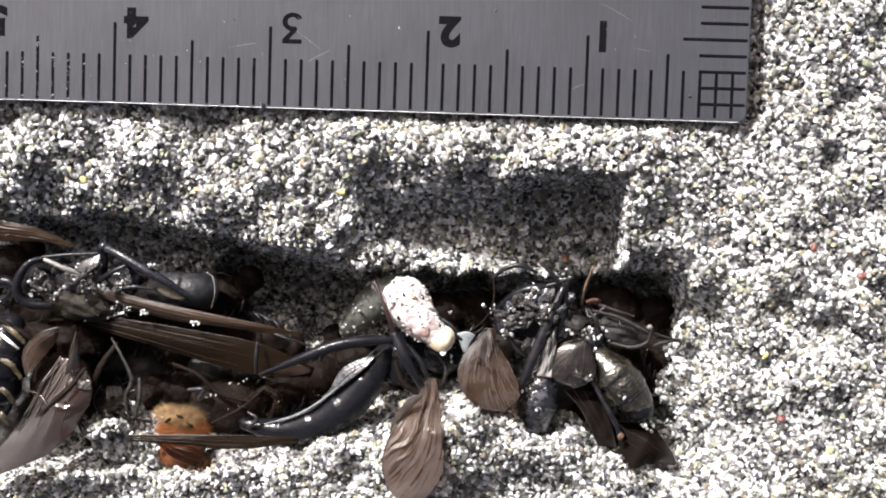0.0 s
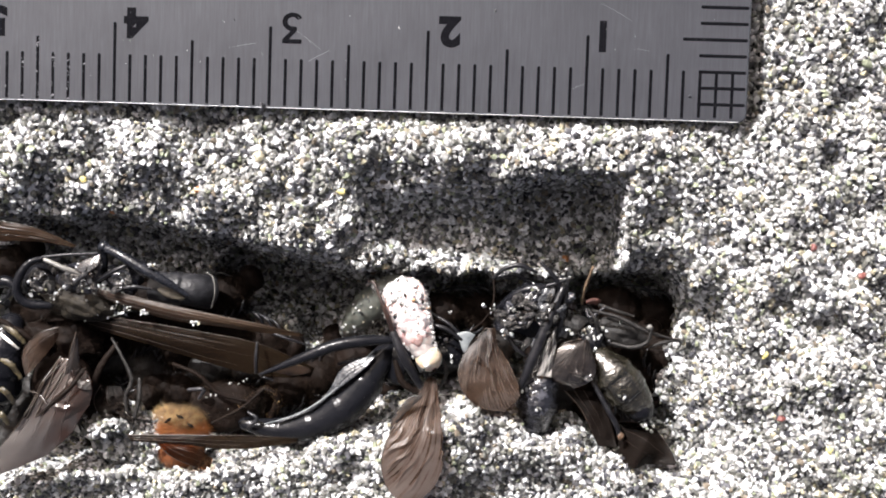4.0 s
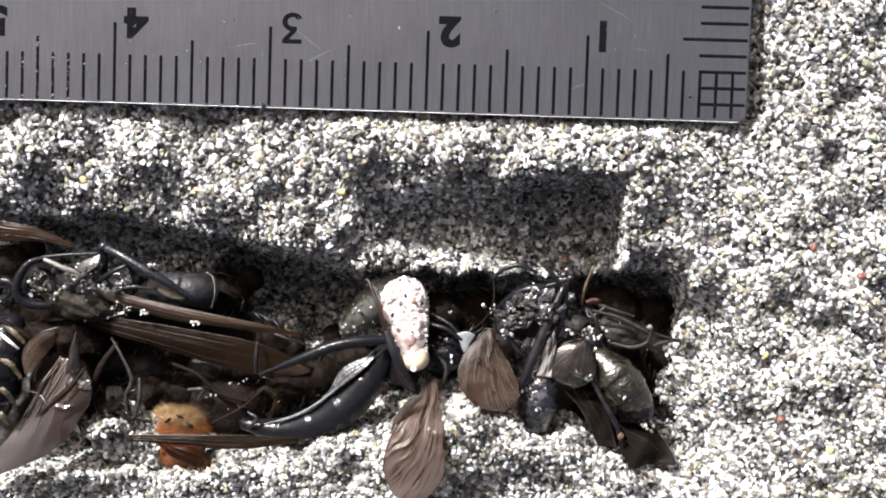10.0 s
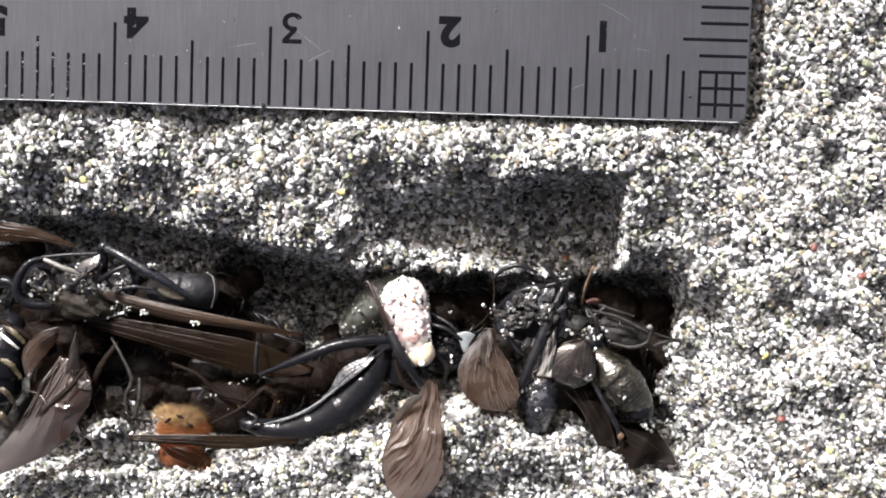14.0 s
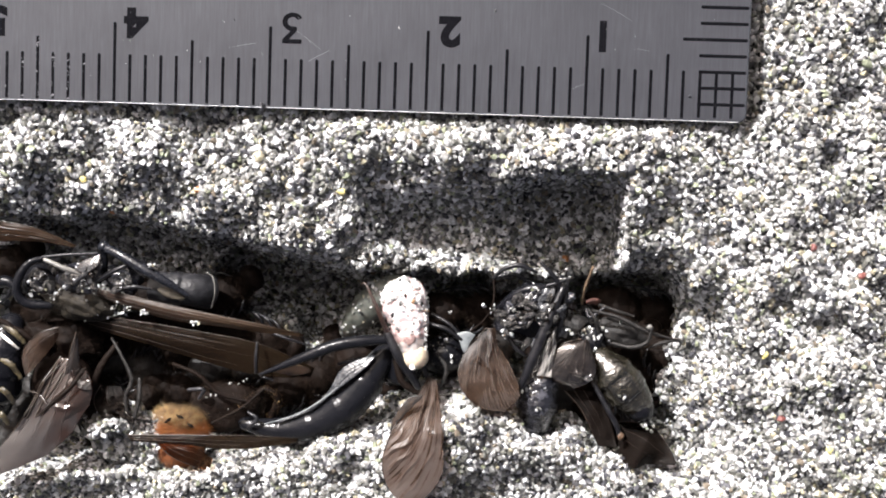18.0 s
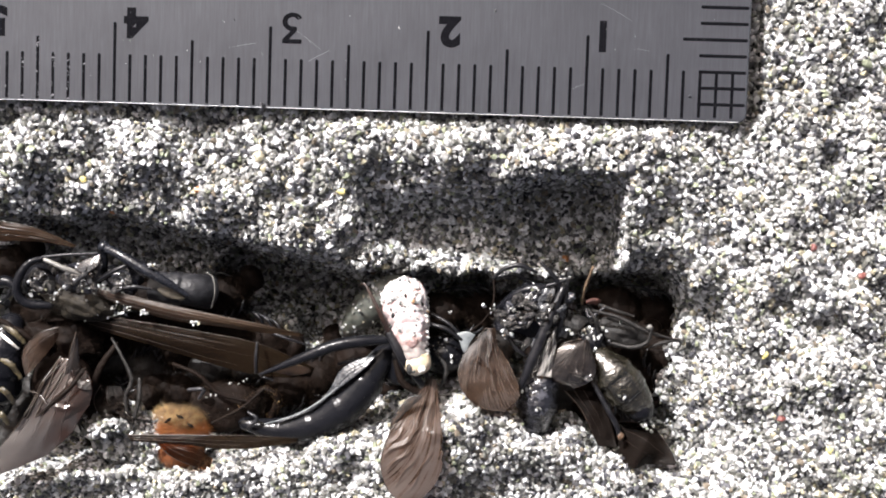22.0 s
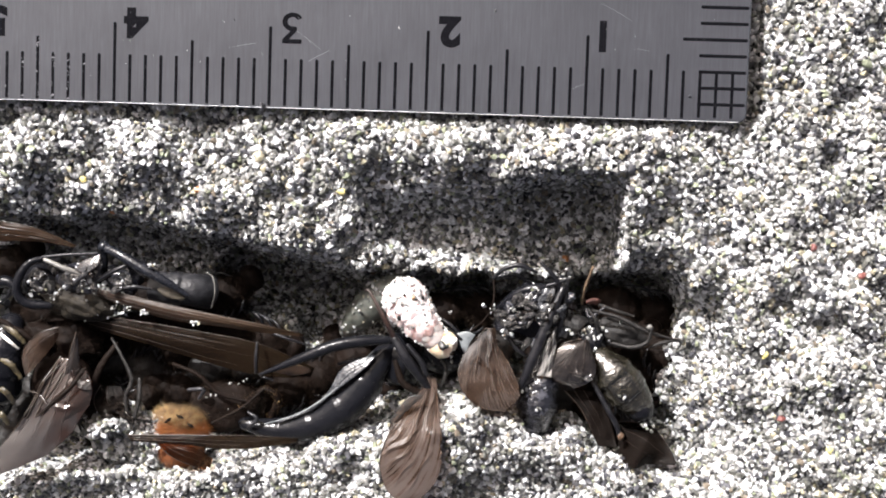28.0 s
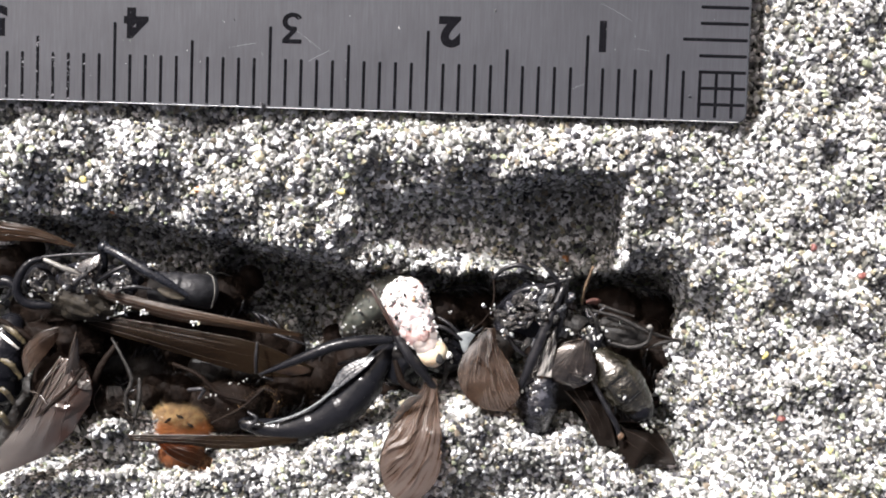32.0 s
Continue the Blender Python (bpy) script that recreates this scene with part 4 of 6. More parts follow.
part("hair", fur((-27.04, -3.85, -2.90), (1.15, 1.3, 1.1), 130, 0.35, 19), M_HAIR_D, wasp)

part("facet", membrane([(-24.10, -2.76, -1.20), (-23.39, -2.05, -1.10), (-22.33, -1.64, -1.10)], [(-23.30, -2.93, -0.90), (-22.67, -2.60, -0.80), (-22.33, -2.11, -0.90)], 20, 16, 2.0, 0.04, 0.1, 37, 0.05)[:2], M_WING_WHITE, wasp, "shiny silvery plate")
scraps(wasp, (((-23.30, -2.72, -1.10), 0.7), ((-24.53, -3.45, -1.15), 0.55), ((-20.48, -3.46, -1.35), 0.5), ((-25.63, -3.95, -1.25), 0.5), ((-21.28, -3.93, -1.15), 0.45)), M_WING_SCRAP, 300)
scraps(wasp, (((-26.44, -3.24, -1.35), 0.55), ((-26.91, -3.94, -1.40), 0.45), ((-25.97, -3.75, -1.35), 0.4), ((-26.41, -4.27, -1.50), 0.4)), M_WING_SCRAP, 330)
scraps(wasp, (((-22.73, -3.97, -1.05), 0.45), ((-23.72, -4.01, -1.05), 0.35), ((-25.49, -2.89, -1.25), 0.3)), M_WING_PALE, 320)

# bee with a yellow-banded abdomen and glassy brown wings
bee = thing("bee", (-29.59, -11.05, -8.40), "dead dark bee with a yellow-banded abdomen and glassy wings", "bee", "dead insects")
body("abdomen", tube([(-29.07, -7.03, -3.00), (-29.51, -8.95, -2.70), (-30.00, -11.30, -2.70), (-30.38, -13.13, -3.00)], [1.1, 1.75, 1.8, 1.0], 40, 24, steps=4), M_BLACK, bee, "black abdomen with yellow bands")
body("yellow_band", tube([(-29.11, -6.78, -1.60), (-28.17, -7.08, -1.20), (-27.59, -7.78, -1.50)], [0.12, 0.22, 0.15], 18, 10, flat=0.4, rough=0.2), M_BAND, bee, "dull yellow band")
body("yellow_band", tube([(-29.35, -8.96, -1.30), (-28.29, -9.18, -1.00), (-27.75, -10.13, -1.40)], [0.12, 0.22, 0.15], 18, 10, flat=0.4, rough=0.2), M_BAND, bee, "dull yellow band")
body("yellow_band", tube([(-29.40, -11.03, -1.30), (-28.70, -11.04, -1.10), (-28.20, -11.83, -1.40)], [0.12, 0.22, 0.15], 18, 10, flat=0.4, rough=0.2), M_BAND, bee, "dull yellow band")
body("yellow_band", tube([(-29.43, -12.58, -1.40), (-28.88, -12.71, -1.20), (-28.61, -13.33, -1.50)], [0.12, 0.22, 0.15], 18, 10, flat=0.4, rough=0.2), M_BAND, bee, "dull yellow band")
# a highlight between the yellow bands, painted as a white streak
body("abdomen_glint", tube([(-29.23, -7.34, -1.70), (-28.53, -7.72, -1.35), (-28.05, -8.24, -1.70)], [0.1, 0.13, 0.08], 12, 10), M_GRAIN_GLINT, bee, "white streak painted as a highlight on the abdomen")
body("thorax", blob((-25.36, -7.74, -4.20), (2.3, 1.5, 1.5), -20, 0.2, 2.0, seed=11), M_BROWN, bee)
part("hair", fur((-25.36, -7.74, -4.20), (2.3, 1.5, 1.5), 420, 0.5, 46, 0.0), M_HAIR_D, bee)
body("head", blob((-27.06, -7.78, -3.40), (1.3, 1.4, 1.2), 0, 0.3, 2.0, seed=12), M_BROWN, bee)
body("underside", blob((-25.67, -10.86, -3.50), (2.2, 2.4, 1.4), 0, 0.1, seed=13), M_BROWN, bee)
glassy = wing(bee, laid([(-25.08, -8.68, -1.60), (-26.13, -10.41, -1.20), (-27.25, -12.74, -0.80), (-28.37, -14.31, -0.40), (-29.44, -15.71, 0.00)], 0.4), laid([(-23.92, -8.78, -1.60), (-22.75, -10.42, -1.20), (-23.08, -12.23, -0.70), (-25.03, -14.77, -0.10), (-29.11, -16.68, 0.30)], 0.4),
     M_WING_CLEAR, "glassy brown wing with a folded front edge", pleats=7, amp=0.03, sag=0.3, seed=4, rest=0.12, fan=0.2, veins=(0.38, 0.5, 0.62, 0.74, 0.86), vein_r=0.032, reach=0.75, n=90, m=80, creases=BEE_FOLDS)
skin = np.array([v.co for v in glassy.data.vertices]) / MM + ORIGIN[glassy.name]
for pts in ([(-25.23, -9.18, -0.40), (-25.59, -10.32, -0.40), (-26.03, -11.66, -0.40), (-26.32, -12.55, -0.40)], [(-24.77, -9.61, -0.40), (-25.28, -10.69, -0.40), (-25.95, -11.70, -0.40)], [(-26.88, -10.95, -0.40), (-26.27, -11.15, -0.40), (-25.80, -11.54, -0.40), (-25.34, -12.05, -0.40)], [(-25.90, -10.15, -0.40), (-26.49, -11.57, -0.40), (-27.01, -12.73, -0.40)]):
    pts = [(x, y, skin[np.argsort(np.hypot(skin[:, 0] - x, skin[:, 1] - y))[:8], 2].max() + 0.03) for x, y, _ in pts]
    part("vein", tube(pts, [0.045, 0.06, 0.04], 20, 6), M_VEIN, glassy, pivot=ORIGIN[glassy.name])
wing(bee, [(-23.58, -9.99, -0.70), (-23.27, -10.05, -0.70), (-22.77, -10.12, -0.80)], [(-23.57, -10.52, -0.70), (-23.19, -10.65, -0.70), (-22.69, -10.65, -0.80)], M_WING_PALE, "bright torn wing flap", pleats=4, amp=0.08, seed=17, veins=())
wing(bee, [(-25.30, -6.67, -1.60), (-26.52, -7.12, -1.50), (-27.70, -8.40, -1.60), (-27.61, -10.04, -1.80)], [(-25.25, -7.24, -1.60), (-25.66, -8.04, -1.50), (-26.50, -9.10, -1.50), (-27.53, -10.11, -1.80)], M_WING_HIND, "small greyish hind wing", pleats=5, amp=0.02, seed=5, veins=(0.4,))
wing(bee, [(-23.92, -6.90, -1.20), (-24.36, -8.50, -1.10), (-24.75, -10.43, -1.20)], [(-23.84, -6.97, -1.20), (-23.70, -8.86, -1.20), (-23.78, -10.78, -1.30)], M_WING_SILVER, "crumpled grey wing fold", pleats=4, amp=0.05, seed=6, veins=(0.5,))
body("leg", tube([(-21.74, -7.36, -1.90), (-21.01, -8.35, -1.60), (-20.22, -9.98, -1.50), (-20.65, -11.27, -1.60), (-20.36, -13.31, -1.90)], [0.09, 0.12, 0.15, 0.12, 0.07], 30, 8, flat=0.6, rough=0.12), M_DULL, bee, "grey jointed leg")
body("leg", tube([(-19.87, -10.05, -2.00), (-19.76, -11.29, -1.70), (-20.32, -13.31, -1.90)], [0.14, 0.16, 0.08], 20, 8, flat=0.6, rough=0.12), M_DULL, bee)
body("leg", tube([(-23.00, -9.22, -0.10), (-23.63, -10.21, 0.20), (-24.56, -11.17, 0.50), (-25.63, -12.20, 0.60)], [0.13, 0.16, 0.12, 0.06], 24, 8, flat=0.7, rough=0.1), M_BROWN, bee)
body("leg", tube([(-21.62, -7.88, -2.40), (-22.51, -9.32, -2.00), (-23.17, -11.26, -2.00)], [0.2, 0.26, 0.2], 16, 8), M_BROWN, bee)
wing(bee, [(-22.69, -10.66, -2.60), (-23.00, -11.76, -2.20), (-22.06, -13.06, -2.00)], [(-21.29, -10.67, -2.60), (-20.55, -11.78, -2.30), (-20.62, -13.09, -2.10)], M_WING_BLACK, "crumpled dark membrane", pleats=6, amp=0.14, seed=15, veins=(0.4,))
for p in ((-28.93, -6.70, -1.90), (-27.84, -7.23, -1.90)):
    body("plate", blob(p, (0.8, 0.25, 0.2), -30, 0.1, seed=15, sub=3), M_BROWN, bee)

# orange-tailed furry bee, half buried
bumble = thing("orange_bee", (-17.84, -14.68, -8.40), "dead dark bee with an orange furry tail, half buried in sand", "bee", "dead insects")
body("abdomen", blob((-17.24, -14.83, -3.30), (1.6, 1.5, 1.5), 0, 0.12, seed=21), M_ORANGE, bumble, "orange furry abdomen")
part("hair", fur((-17.24, -14.83, -3.30), (1.6, 1.5, 1.5), 2400, 0.32, 8, 0.1, None, (0, -0.6, 0), 0.008), M_HAIR_O, bumble)
tuft = body("tuft", blob((-17.15, -13.22, -2.75), (1.5, 0.8, 0.5), 6, 0.5, 2.0, seed=24), M_ORANGE, bumble, "pale tawny furry tuft")
for p, r, mat, k, way in (((-17.15, -13.37, -2.70), (1.6, 0.8, 0.6), M_HAIR_O, 1300, (0.1, -0.3, 0)), ((-16.83, -12.79, -2.60), (1.25, 0.7, 0.62), M_HAIR, 1100, (0.5, 0.6, 0)), ((-17.91, -12.61, -2.60), (0.8, 0.6, 0.5), M_HAIR, 700, (-0.5, 0.7, 0)), ((-15.96, -13.45, -2.60), (0.7, 0.6, 0.5), M_HAIR_O, 600, (0.9, 0.1, 0))):
    part("hair", fur(p, np.array(r) * 0.9, int(k * 2.2), 0.75, k, 0.0, None, np.array(way) * 1.6, 0.0055), mat, tuft, pivot=ORIGIN[tuft.name])
wing(bumble, [(-18.41, -14.10, -1.20), (-17.09, -15.11, -1.20), (-14.76, -15.97, -1.40)], [(-17.11, -14.04, -1.20), (-15.75, -14.26, -1.10), (-14.60, -15.02, -1.30)], M_WING_AMBER, "see-through brown wing base", pleats=4, amp=0.05, seed=8, veins=(0.4, 0.7))
for p, turn in (((-17.83, -12.74, -1.90), 40), ((-17.02, -12.42, -1.85), -20), ((-16.31, -12.96, -1.85), -30)):
    part("crumb", blob(p, (0.27, 0.1, 0.1), turn, 0.7, seed=26, sub=3), M_BROWN, tuft, pivot=ORIGIN[tuft.name])
body("thorax", blob((-14.26, -12.08, -4.30), (2.6, 1.8, 1.4), 10, 0.16, seed=22), M_BROWN, bumble, "dark brown thorax")
part("hair", fur((-14.26, -12.08, -4.30), (2.6, 1.8, 1.4), 500, 0.5, 17, 0.05), M_HAIR_D, bumble)
arch = body("waist", tube([(-13.10, -11.78, -2.60), (-12.16, -10.89, -2.20), (-11.29, -10.36, -2.00), (-10.61, -10.73, -2.10), (-10.50, -11.47, -2.40), (-11.03, -12.36, -2.90)], [0.08, 0.16, 0.2, 0.2, 0.3, 0.24], 30, 12, rough=0.25), M_BROWN, bumble, "rust-brown furry waist, arched")
bristle(arch, 260, 0.5, 9, M_HAIR)
bristle(arch, 500, 0.4, 10, M_RUST)
wing(bumble, laid([(-20.27, -13.59, -0.90), (-16.20, -13.34, -0.60), (-12.44, -13.21, -0.60), (-8.79, -13.27, -0.80)], 0.4), laid([(-20.03, -14.02, -1.00), (-16.35, -14.07, -0.80), (-14.18, -14.26, -0.90), (-11.73, -14.11, -0.90), (-8.88, -13.56, -0.90)], 0.4), M_WING_DULL,
     "narrow brown wing across the tail", pleats=2, amp=0.05, sag=0.12, seed=7, rest=0.4, veins=(0.35, 0.7))
body("leg", tube([(-17.62, -8.98, -2.40), (-15.92, -9.55, -2.10), (-14.46, -10.77, -2.20), (-12.37, -11.29, -2.20)], [0.12, 0.16, 0.16, 0.1], 20, 8), M_BROWN, bumble)
body("leg", tube([(-14.67, -12.67, -1.70), (-12.86, -11.63, -1.50), (-11.38, -10.31, -1.70)], [0.08, 0.12, 0.1], 16, 8), M_BROWN, bumble)
body("leg", tube([(-16.55, -10.66, -2.40), (-15.53, -10.58, -2.20), (-15.85, -11.19, -2.30)], [0.14, 0.16, 0.1], 12, 8), M_GREY, bumble)
body("leg", tube([(-12.31, -11.86, -1.60), (-11.71, -12.27, -1.50), (-12.33, -12.89, -1.80)], [0.1, 0.14, 0.08], 12, 8), M_GREY, bumble)

scraps(bee, (((-21.35, -11.99, -1.80), 1.00), ((-20.66, -12.44, -1.70), 0.70), ((-21.96, -12.54, -1.90), 0.60), ((-23.58, -9.38, -0.90), 0.45)), M_WING_SILVER, 450)

# slender black wasp under the larva
prey = thing("black_wasp", (-4.01, -9.54, -8.40), "dead glossy black wasp under the larva, one wing spread", "wasp", "dead insects")
gaster = body("abdomen", tube([(-12.81, -12.84, -2.60), (-10.17, -13.09, -2.50), (-7.49, -12.33, -2.40), (-5.44, -10.75, -2.40), (-4.11, -8.80, -2.50), (-3.19, -7.48, -2.80)], [0.45, 0.8, 1.15, 1.35, 1.2, 0.7], 60, 28, steps=5), M_BLACK, prey, "curved glossy black abdomen")
# pale tube that paints the highlight running along the abdomen
part("ridge", tube([(-11.29, -12.67, -1.90), (-10.04, -12.23, -1.70), (-8.88, -11.76, -1.50), (-7.38, -10.76, -1.35), (-6.09, -9.64, -1.30), (-5.00, -8.46, -1.30), (-4.12, -7.40, -1.50)], [0.03, 0.05, 0.06, 0.06, 0.08, 0.08, 0.05], 40, 8, rough=0.03), M_JOINT_GLINT, gaster, "pale line painted as the highlight on the abdomen's ridge", pivot=ORIGIN[gaster.name])
# sheet over the flank whose grey stands in for a bright reflection
part("facet", membrane([(-10.43, -12.41, -1.75), (-8.34, -11.38, -1.60), (-7.04, -10.24, -1.50), (-6.24, -8.76, -1.45), (-5.21, -8.04, -1.40), (-4.11, -7.55, -1.50)], [(-10.32, -12.49, -1.60), (-8.19, -11.52, -1.42), (-6.77, -10.37, -1.25), (-5.28, -9.11, -1.05), (-4.48, -8.40, -1.05), (-3.94, -7.70, -1.30)], 40, 20, 4.0, 0.05, 0.05, 31)[:2], M_GLINT, gaster, "grey patch painted as the glint on the flank", pivot=ORIGIN[gaster.name])
body("thorax", blob((-2.53, -8.23, -3.60), (1.6, 1.8, 1.5), 20, 0.2, 1.8, seed=31), M_BLACK, prey)
body("mid_leg", tube([(-1.82, -6.95, -1.60), (-0.81, -8.13, -1.50), (-0.24, -9.83, -1.70)], [0.16, 0.2, 0.1], 16, 8, rough=0.05), M_LEG, prey)
body("mid_leg", tube([(0.16, -7.49, -1.80), (0.77, -8.45, -1.60), (0.35, -9.82, -1.80)], [0.12, 0.15, 0.08], 16, 8, rough=0.05), M_DULL, prey)
body("hind_leg", tube([(-2.66, -8.13, -2.20), (-2.03, -9.58, -2.00), (-0.52, -10.31, -2.20)], [0.2, 0.25, 0.2], 16, 8, rough=0.05), M_BROWN, prey)
body("head", blob((0.47, -7.67, -3.10), (1.5, 1.3, 1.3), 0, 0.1, seed=32), M_BLACK, prey)
body("hind_leg", tube([(-2.99, -6.57, -1.20), (-4.81, -6.68, -0.90), (-6.65, -7.07, -0.80), (-8.88, -8.04, -0.90), (-11.57, -9.25, -1.40)], [0.3, 0.4, 0.4, 0.28, 0.1], 28, 12), M_BLACK, prey, "long glossy black hind leg")
body("mid_leg", tube([(-6.37, -8.36, -1.70), (-5.22, -8.01, -1.50), (-4.12, -7.72, -1.60)], [0.1, 0.12, 0.1], 12, 8), M_BLACK, prey)
foreleg = body("foreleg", tube([(-2.89, -5.96, -0.30), (-2.06, -7.43, -0.20), (-0.83, -9.41, -0.90)], [0.26, 0.33, 0.22], 18, 12), M_LEG, prey, "black foreleg touching the larva", (-2.89, -5.96, -0.30))
body("shin", tube([(-2.89, -5.96, -0.30), (-3.41, -4.54, 0.40), (-4.20, -2.98, 0.30)], [0.17, 0.15, 0.1], 16, 8), M_SHIN, foreleg, "dark brown shin", (-2.89, -5.96, -0.30))
body("claw", tube([(-4.16, -2.98, 0.30), (-4.44, -2.67, 0.20), (-4.66, -2.79, 0.10)], [0.1, 0.09, 0.04], 8, 8), M_SHIN, foreleg, pivot=(-2.89, -5.96, -0.30))
body("mid_leg", tube([(-0.60, -5.31, -0.90), (0.72, -5.64, -0.70), (1.69, -6.28, -0.80)], [0.12, 0.15, 0.11], 14, 10), M_LEG, prey)
body("mid_leg", tube([(-0.28, -4.78, -1.50), (0.87, -5.37, -1.20), (1.82, -6.22, -1.20)], [0.1, 0.13, 0.09], 14, 10), M_LEG, prey)
part("leg_joint", membrane([(1.31, -5.93, -0.80), (2.00, -5.75, -0.80), (2.63, -5.95, -0.80)], [(1.54, -6.25, -0.80), (1.94, -7.20, -0.80), (2.32, -6.37, -0.80)], 14, 10, 2.0, 0.02, 0.05, 33, 0.12)[:2], M_JOINT_GLINT, prey, "pale bluish flat leg joint")
spread = wing(prey, laid([(-0.42, -8.93, -1.20), (-1.18, -10.40, -0.10), (-2.37, -11.90, 0.80), (-3.01, -13.91, 1.10), (-2.79, -15.40, 1.00), (-2.04, -16.42, 0.90), (-0.79, -16.87, 0.80)], 0.62),
     laid([(0.14, -8.98, -1.20), (0.52, -10.70, -0.10), (0.92, -12.70, 0.80), (0.92, -14.49, 1.00), (0.31, -15.79, 0.90), (-0.79, -16.90, 0.80)], 0.62), M_WING, "smoky brown pleated forewing spread on the sand",
     (-0.13, -8.91, -1.20), pleats=15, amp=0.016, sag=0.1, seed=9, rest=0.42, fan=0.12, bend=FORE_BEND, veins=(0.3, 0.5, 0.62, 0.74), vein_r=0.02, reach=0.42, n=170, m=110,
     creases=FORE_FOLDS)
wing(prey, [(3.27, -5.52, -1.40), (2.08, -6.97, -0.80), (1.60, -8.39, -0.30), (2.02, -9.65, 0.00), (3.15, -10.56, 0.00), (4.65, -10.77, -0.10)],
     [(3.86, -5.49, -1.40), (4.13, -6.60, -0.90), (4.86, -7.58, -0.50), (5.44, -8.62, -0.20), (5.63, -9.73, -0.10), (4.65, -10.81, -0.10)], M_WING_HIND, "deep brown pleated hind wing",
     pleats=12, amp=0.018, sag=0.12, seed=10, rest=0.4, fan=0.2, bend=0.1, veins=(0.25, 0.45, 0.7), vein_r=0.02, reach=0.6, n=130, m=100, creases=HIND_FOLDS)

part("torn_margin", membrane([(-0.52, -9.74, 0.75), (-1.53, -10.04, 0.75), (-2.50, -11.40, 0.75)], [(-0.73, -10.07, 0.75), (-1.57, -10.92, 0.75), (-2.62, -12.29, 0.75)], 24, 14, 3.0, 0.03, 0.05, 61, 0.02, rest=0.5)[:2], M_WING_PALE, spread, "pale clear torn margin", pivot=ORIGIN[spread.name])

# stocky black wasp, head buried
stocky = thing("stocky_wasp", (6.84, -7.87, -8.40), "dead shiny black wasp dusted with sand", "wasp", "dead insects")
body("thorax", blob((6.40, -4.70, -2.50), (2.1, 2.2, 1.6), 15, 0.2, 2.2, seed=41), M_BLACK, stocky)
body("head", blob((4.75, -5.31, -1.80), (0.95, 0.85, 0.8), 0, 0.08, seed=42), M_DUSTY, stocky, "blue-black head")
body("collar", tube([(3.96, -4.37, -2.00), (5.21, -3.21, -1.40), (6.66, -2.77, -1.20), (8.35, -3.12, -1.70)], [0.22, 0.32, 0.34, 0.25], 22, 12), M_BLACK, stocky)
for i, (p, r) in enumerate((((5.96, -3.53, -1.20), (1.3, 0.55, 0.5)), ((7.15, -3.18, -1.10), (0.8, 0.5, 0.5)), ((4.88, -4.27, -1.50), (0.8, 0.6, 0.5)), ((7.89, -5.55, -1.70), (0.6, 0.9, 0.5)), ((6.35, -4.07, -1.20), (0.55, 0.7, 0.45)), ((7.45, -3.87, -1.50), (0.5, 0.5, 0.5)), ((5.46, -4.71, -1.60), (0.5, 0.45, 0.4)), ((6.93, -4.98, -1.30), (0.45, 0.6, 0.4)))):
    body("back_plate", blob(p, np.array(r) * 0.85, 30 + 17 * i, 0.55, 2.4, seed=43 + i, sub=3), M_GLINT if i % 2 else M_DUSTY, stocky)
rng = np.random.default_rng(44)
for i in range(9):
    x, y, z = np.array((6.35, -4.23, -1.00)) + rng.normal(size=3) * np.array((1.1, 1.0, 0.25))
    body("back_plate", blob((x, y, z), rng.uniform(0.2, 0.55, 3) * np.array((1, 1, 0.7)), rng.uniform(0, 180), 0.6, 2.6, seed=60 + i, sub=3), M_DUSTY if i % 2 else M_GLINT, stocky)
part("hair", fur((6.39, -4.68, -2.30), (2.1, 2.2, 1.6), 140, 0.3, 45), M_HAIR_D, stocky)
body("abdomen", tube([(7.04, -6.67, -2.80), (7.16, -8.12, -2.40), (6.82, -10.34, -2.20), (6.71, -12.19, -2.80)], [0.6, 1.1, 1.4, 1.0], 44, 24, steps=4, rough=0.03), M_DUSTY, stocky, "black ringed abdomen")
body("hind_leg", tube([(8.15, -2.75, -0.90), (7.41, -4.52, -0.70), (6.45, -7.14, -0.70), (5.43, -9.91, -1.00)], [0.24, 0.36, 0.36, 0.14], 26, 12), M_LEG, stocky, "black bristly hind leg")
body("leg", tube([(8.38, -2.35, -1.40), (8.29, -3.99, -1.20), (7.90, -6.07, -1.40)], [0.2, 0.22, 0.14], 16, 10), M_LEG, stocky)
body("leg", tube([(4.69, -5.91, -1.40), (5.31, -6.82, -1.20), (6.22, -7.42, -1.50)], [0.14, 0.15, 0.1], 14, 8), M_LEG, stocky)
body("leg", tube([(4.77, -6.21, -1.50), (5.70, -6.37, -1.30), (6.43, -6.14, -1.50)], [0.14, 0.15, 0.1], 14, 8), M_LEG, stocky)
body("antenna", tube([(3.88, -2.15, -1.40), (4.98, -1.95, -1.20), (6.10, -2.44, -1.40)], [0.14, 0.14, 0.1], 12, 8), M_LEG, stocky)
body("antenna", tube(laid([(3.60, -2.28, -1.00), (4.31, -1.56, -0.60), (5.32, -1.29, -0.50), (6.42, -1.70, -0.60)], 0.14), [0.09, 0.15, 0.17, 0.1], 24, 8, rough=0.06), M_LEG, stocky, "dark antenna lying on the sand's edge")
body("leg", tube(laid([(6.69, -1.10, -0.60), (7.37, -1.73, -0.60), (7.92, -2.51, -0.90), (8.34, -3.44, -1.20)], 0.12), [0.1, 0.16, 0.2, 0.14], 20, 8, rough=0.06), M_LEG, stocky)
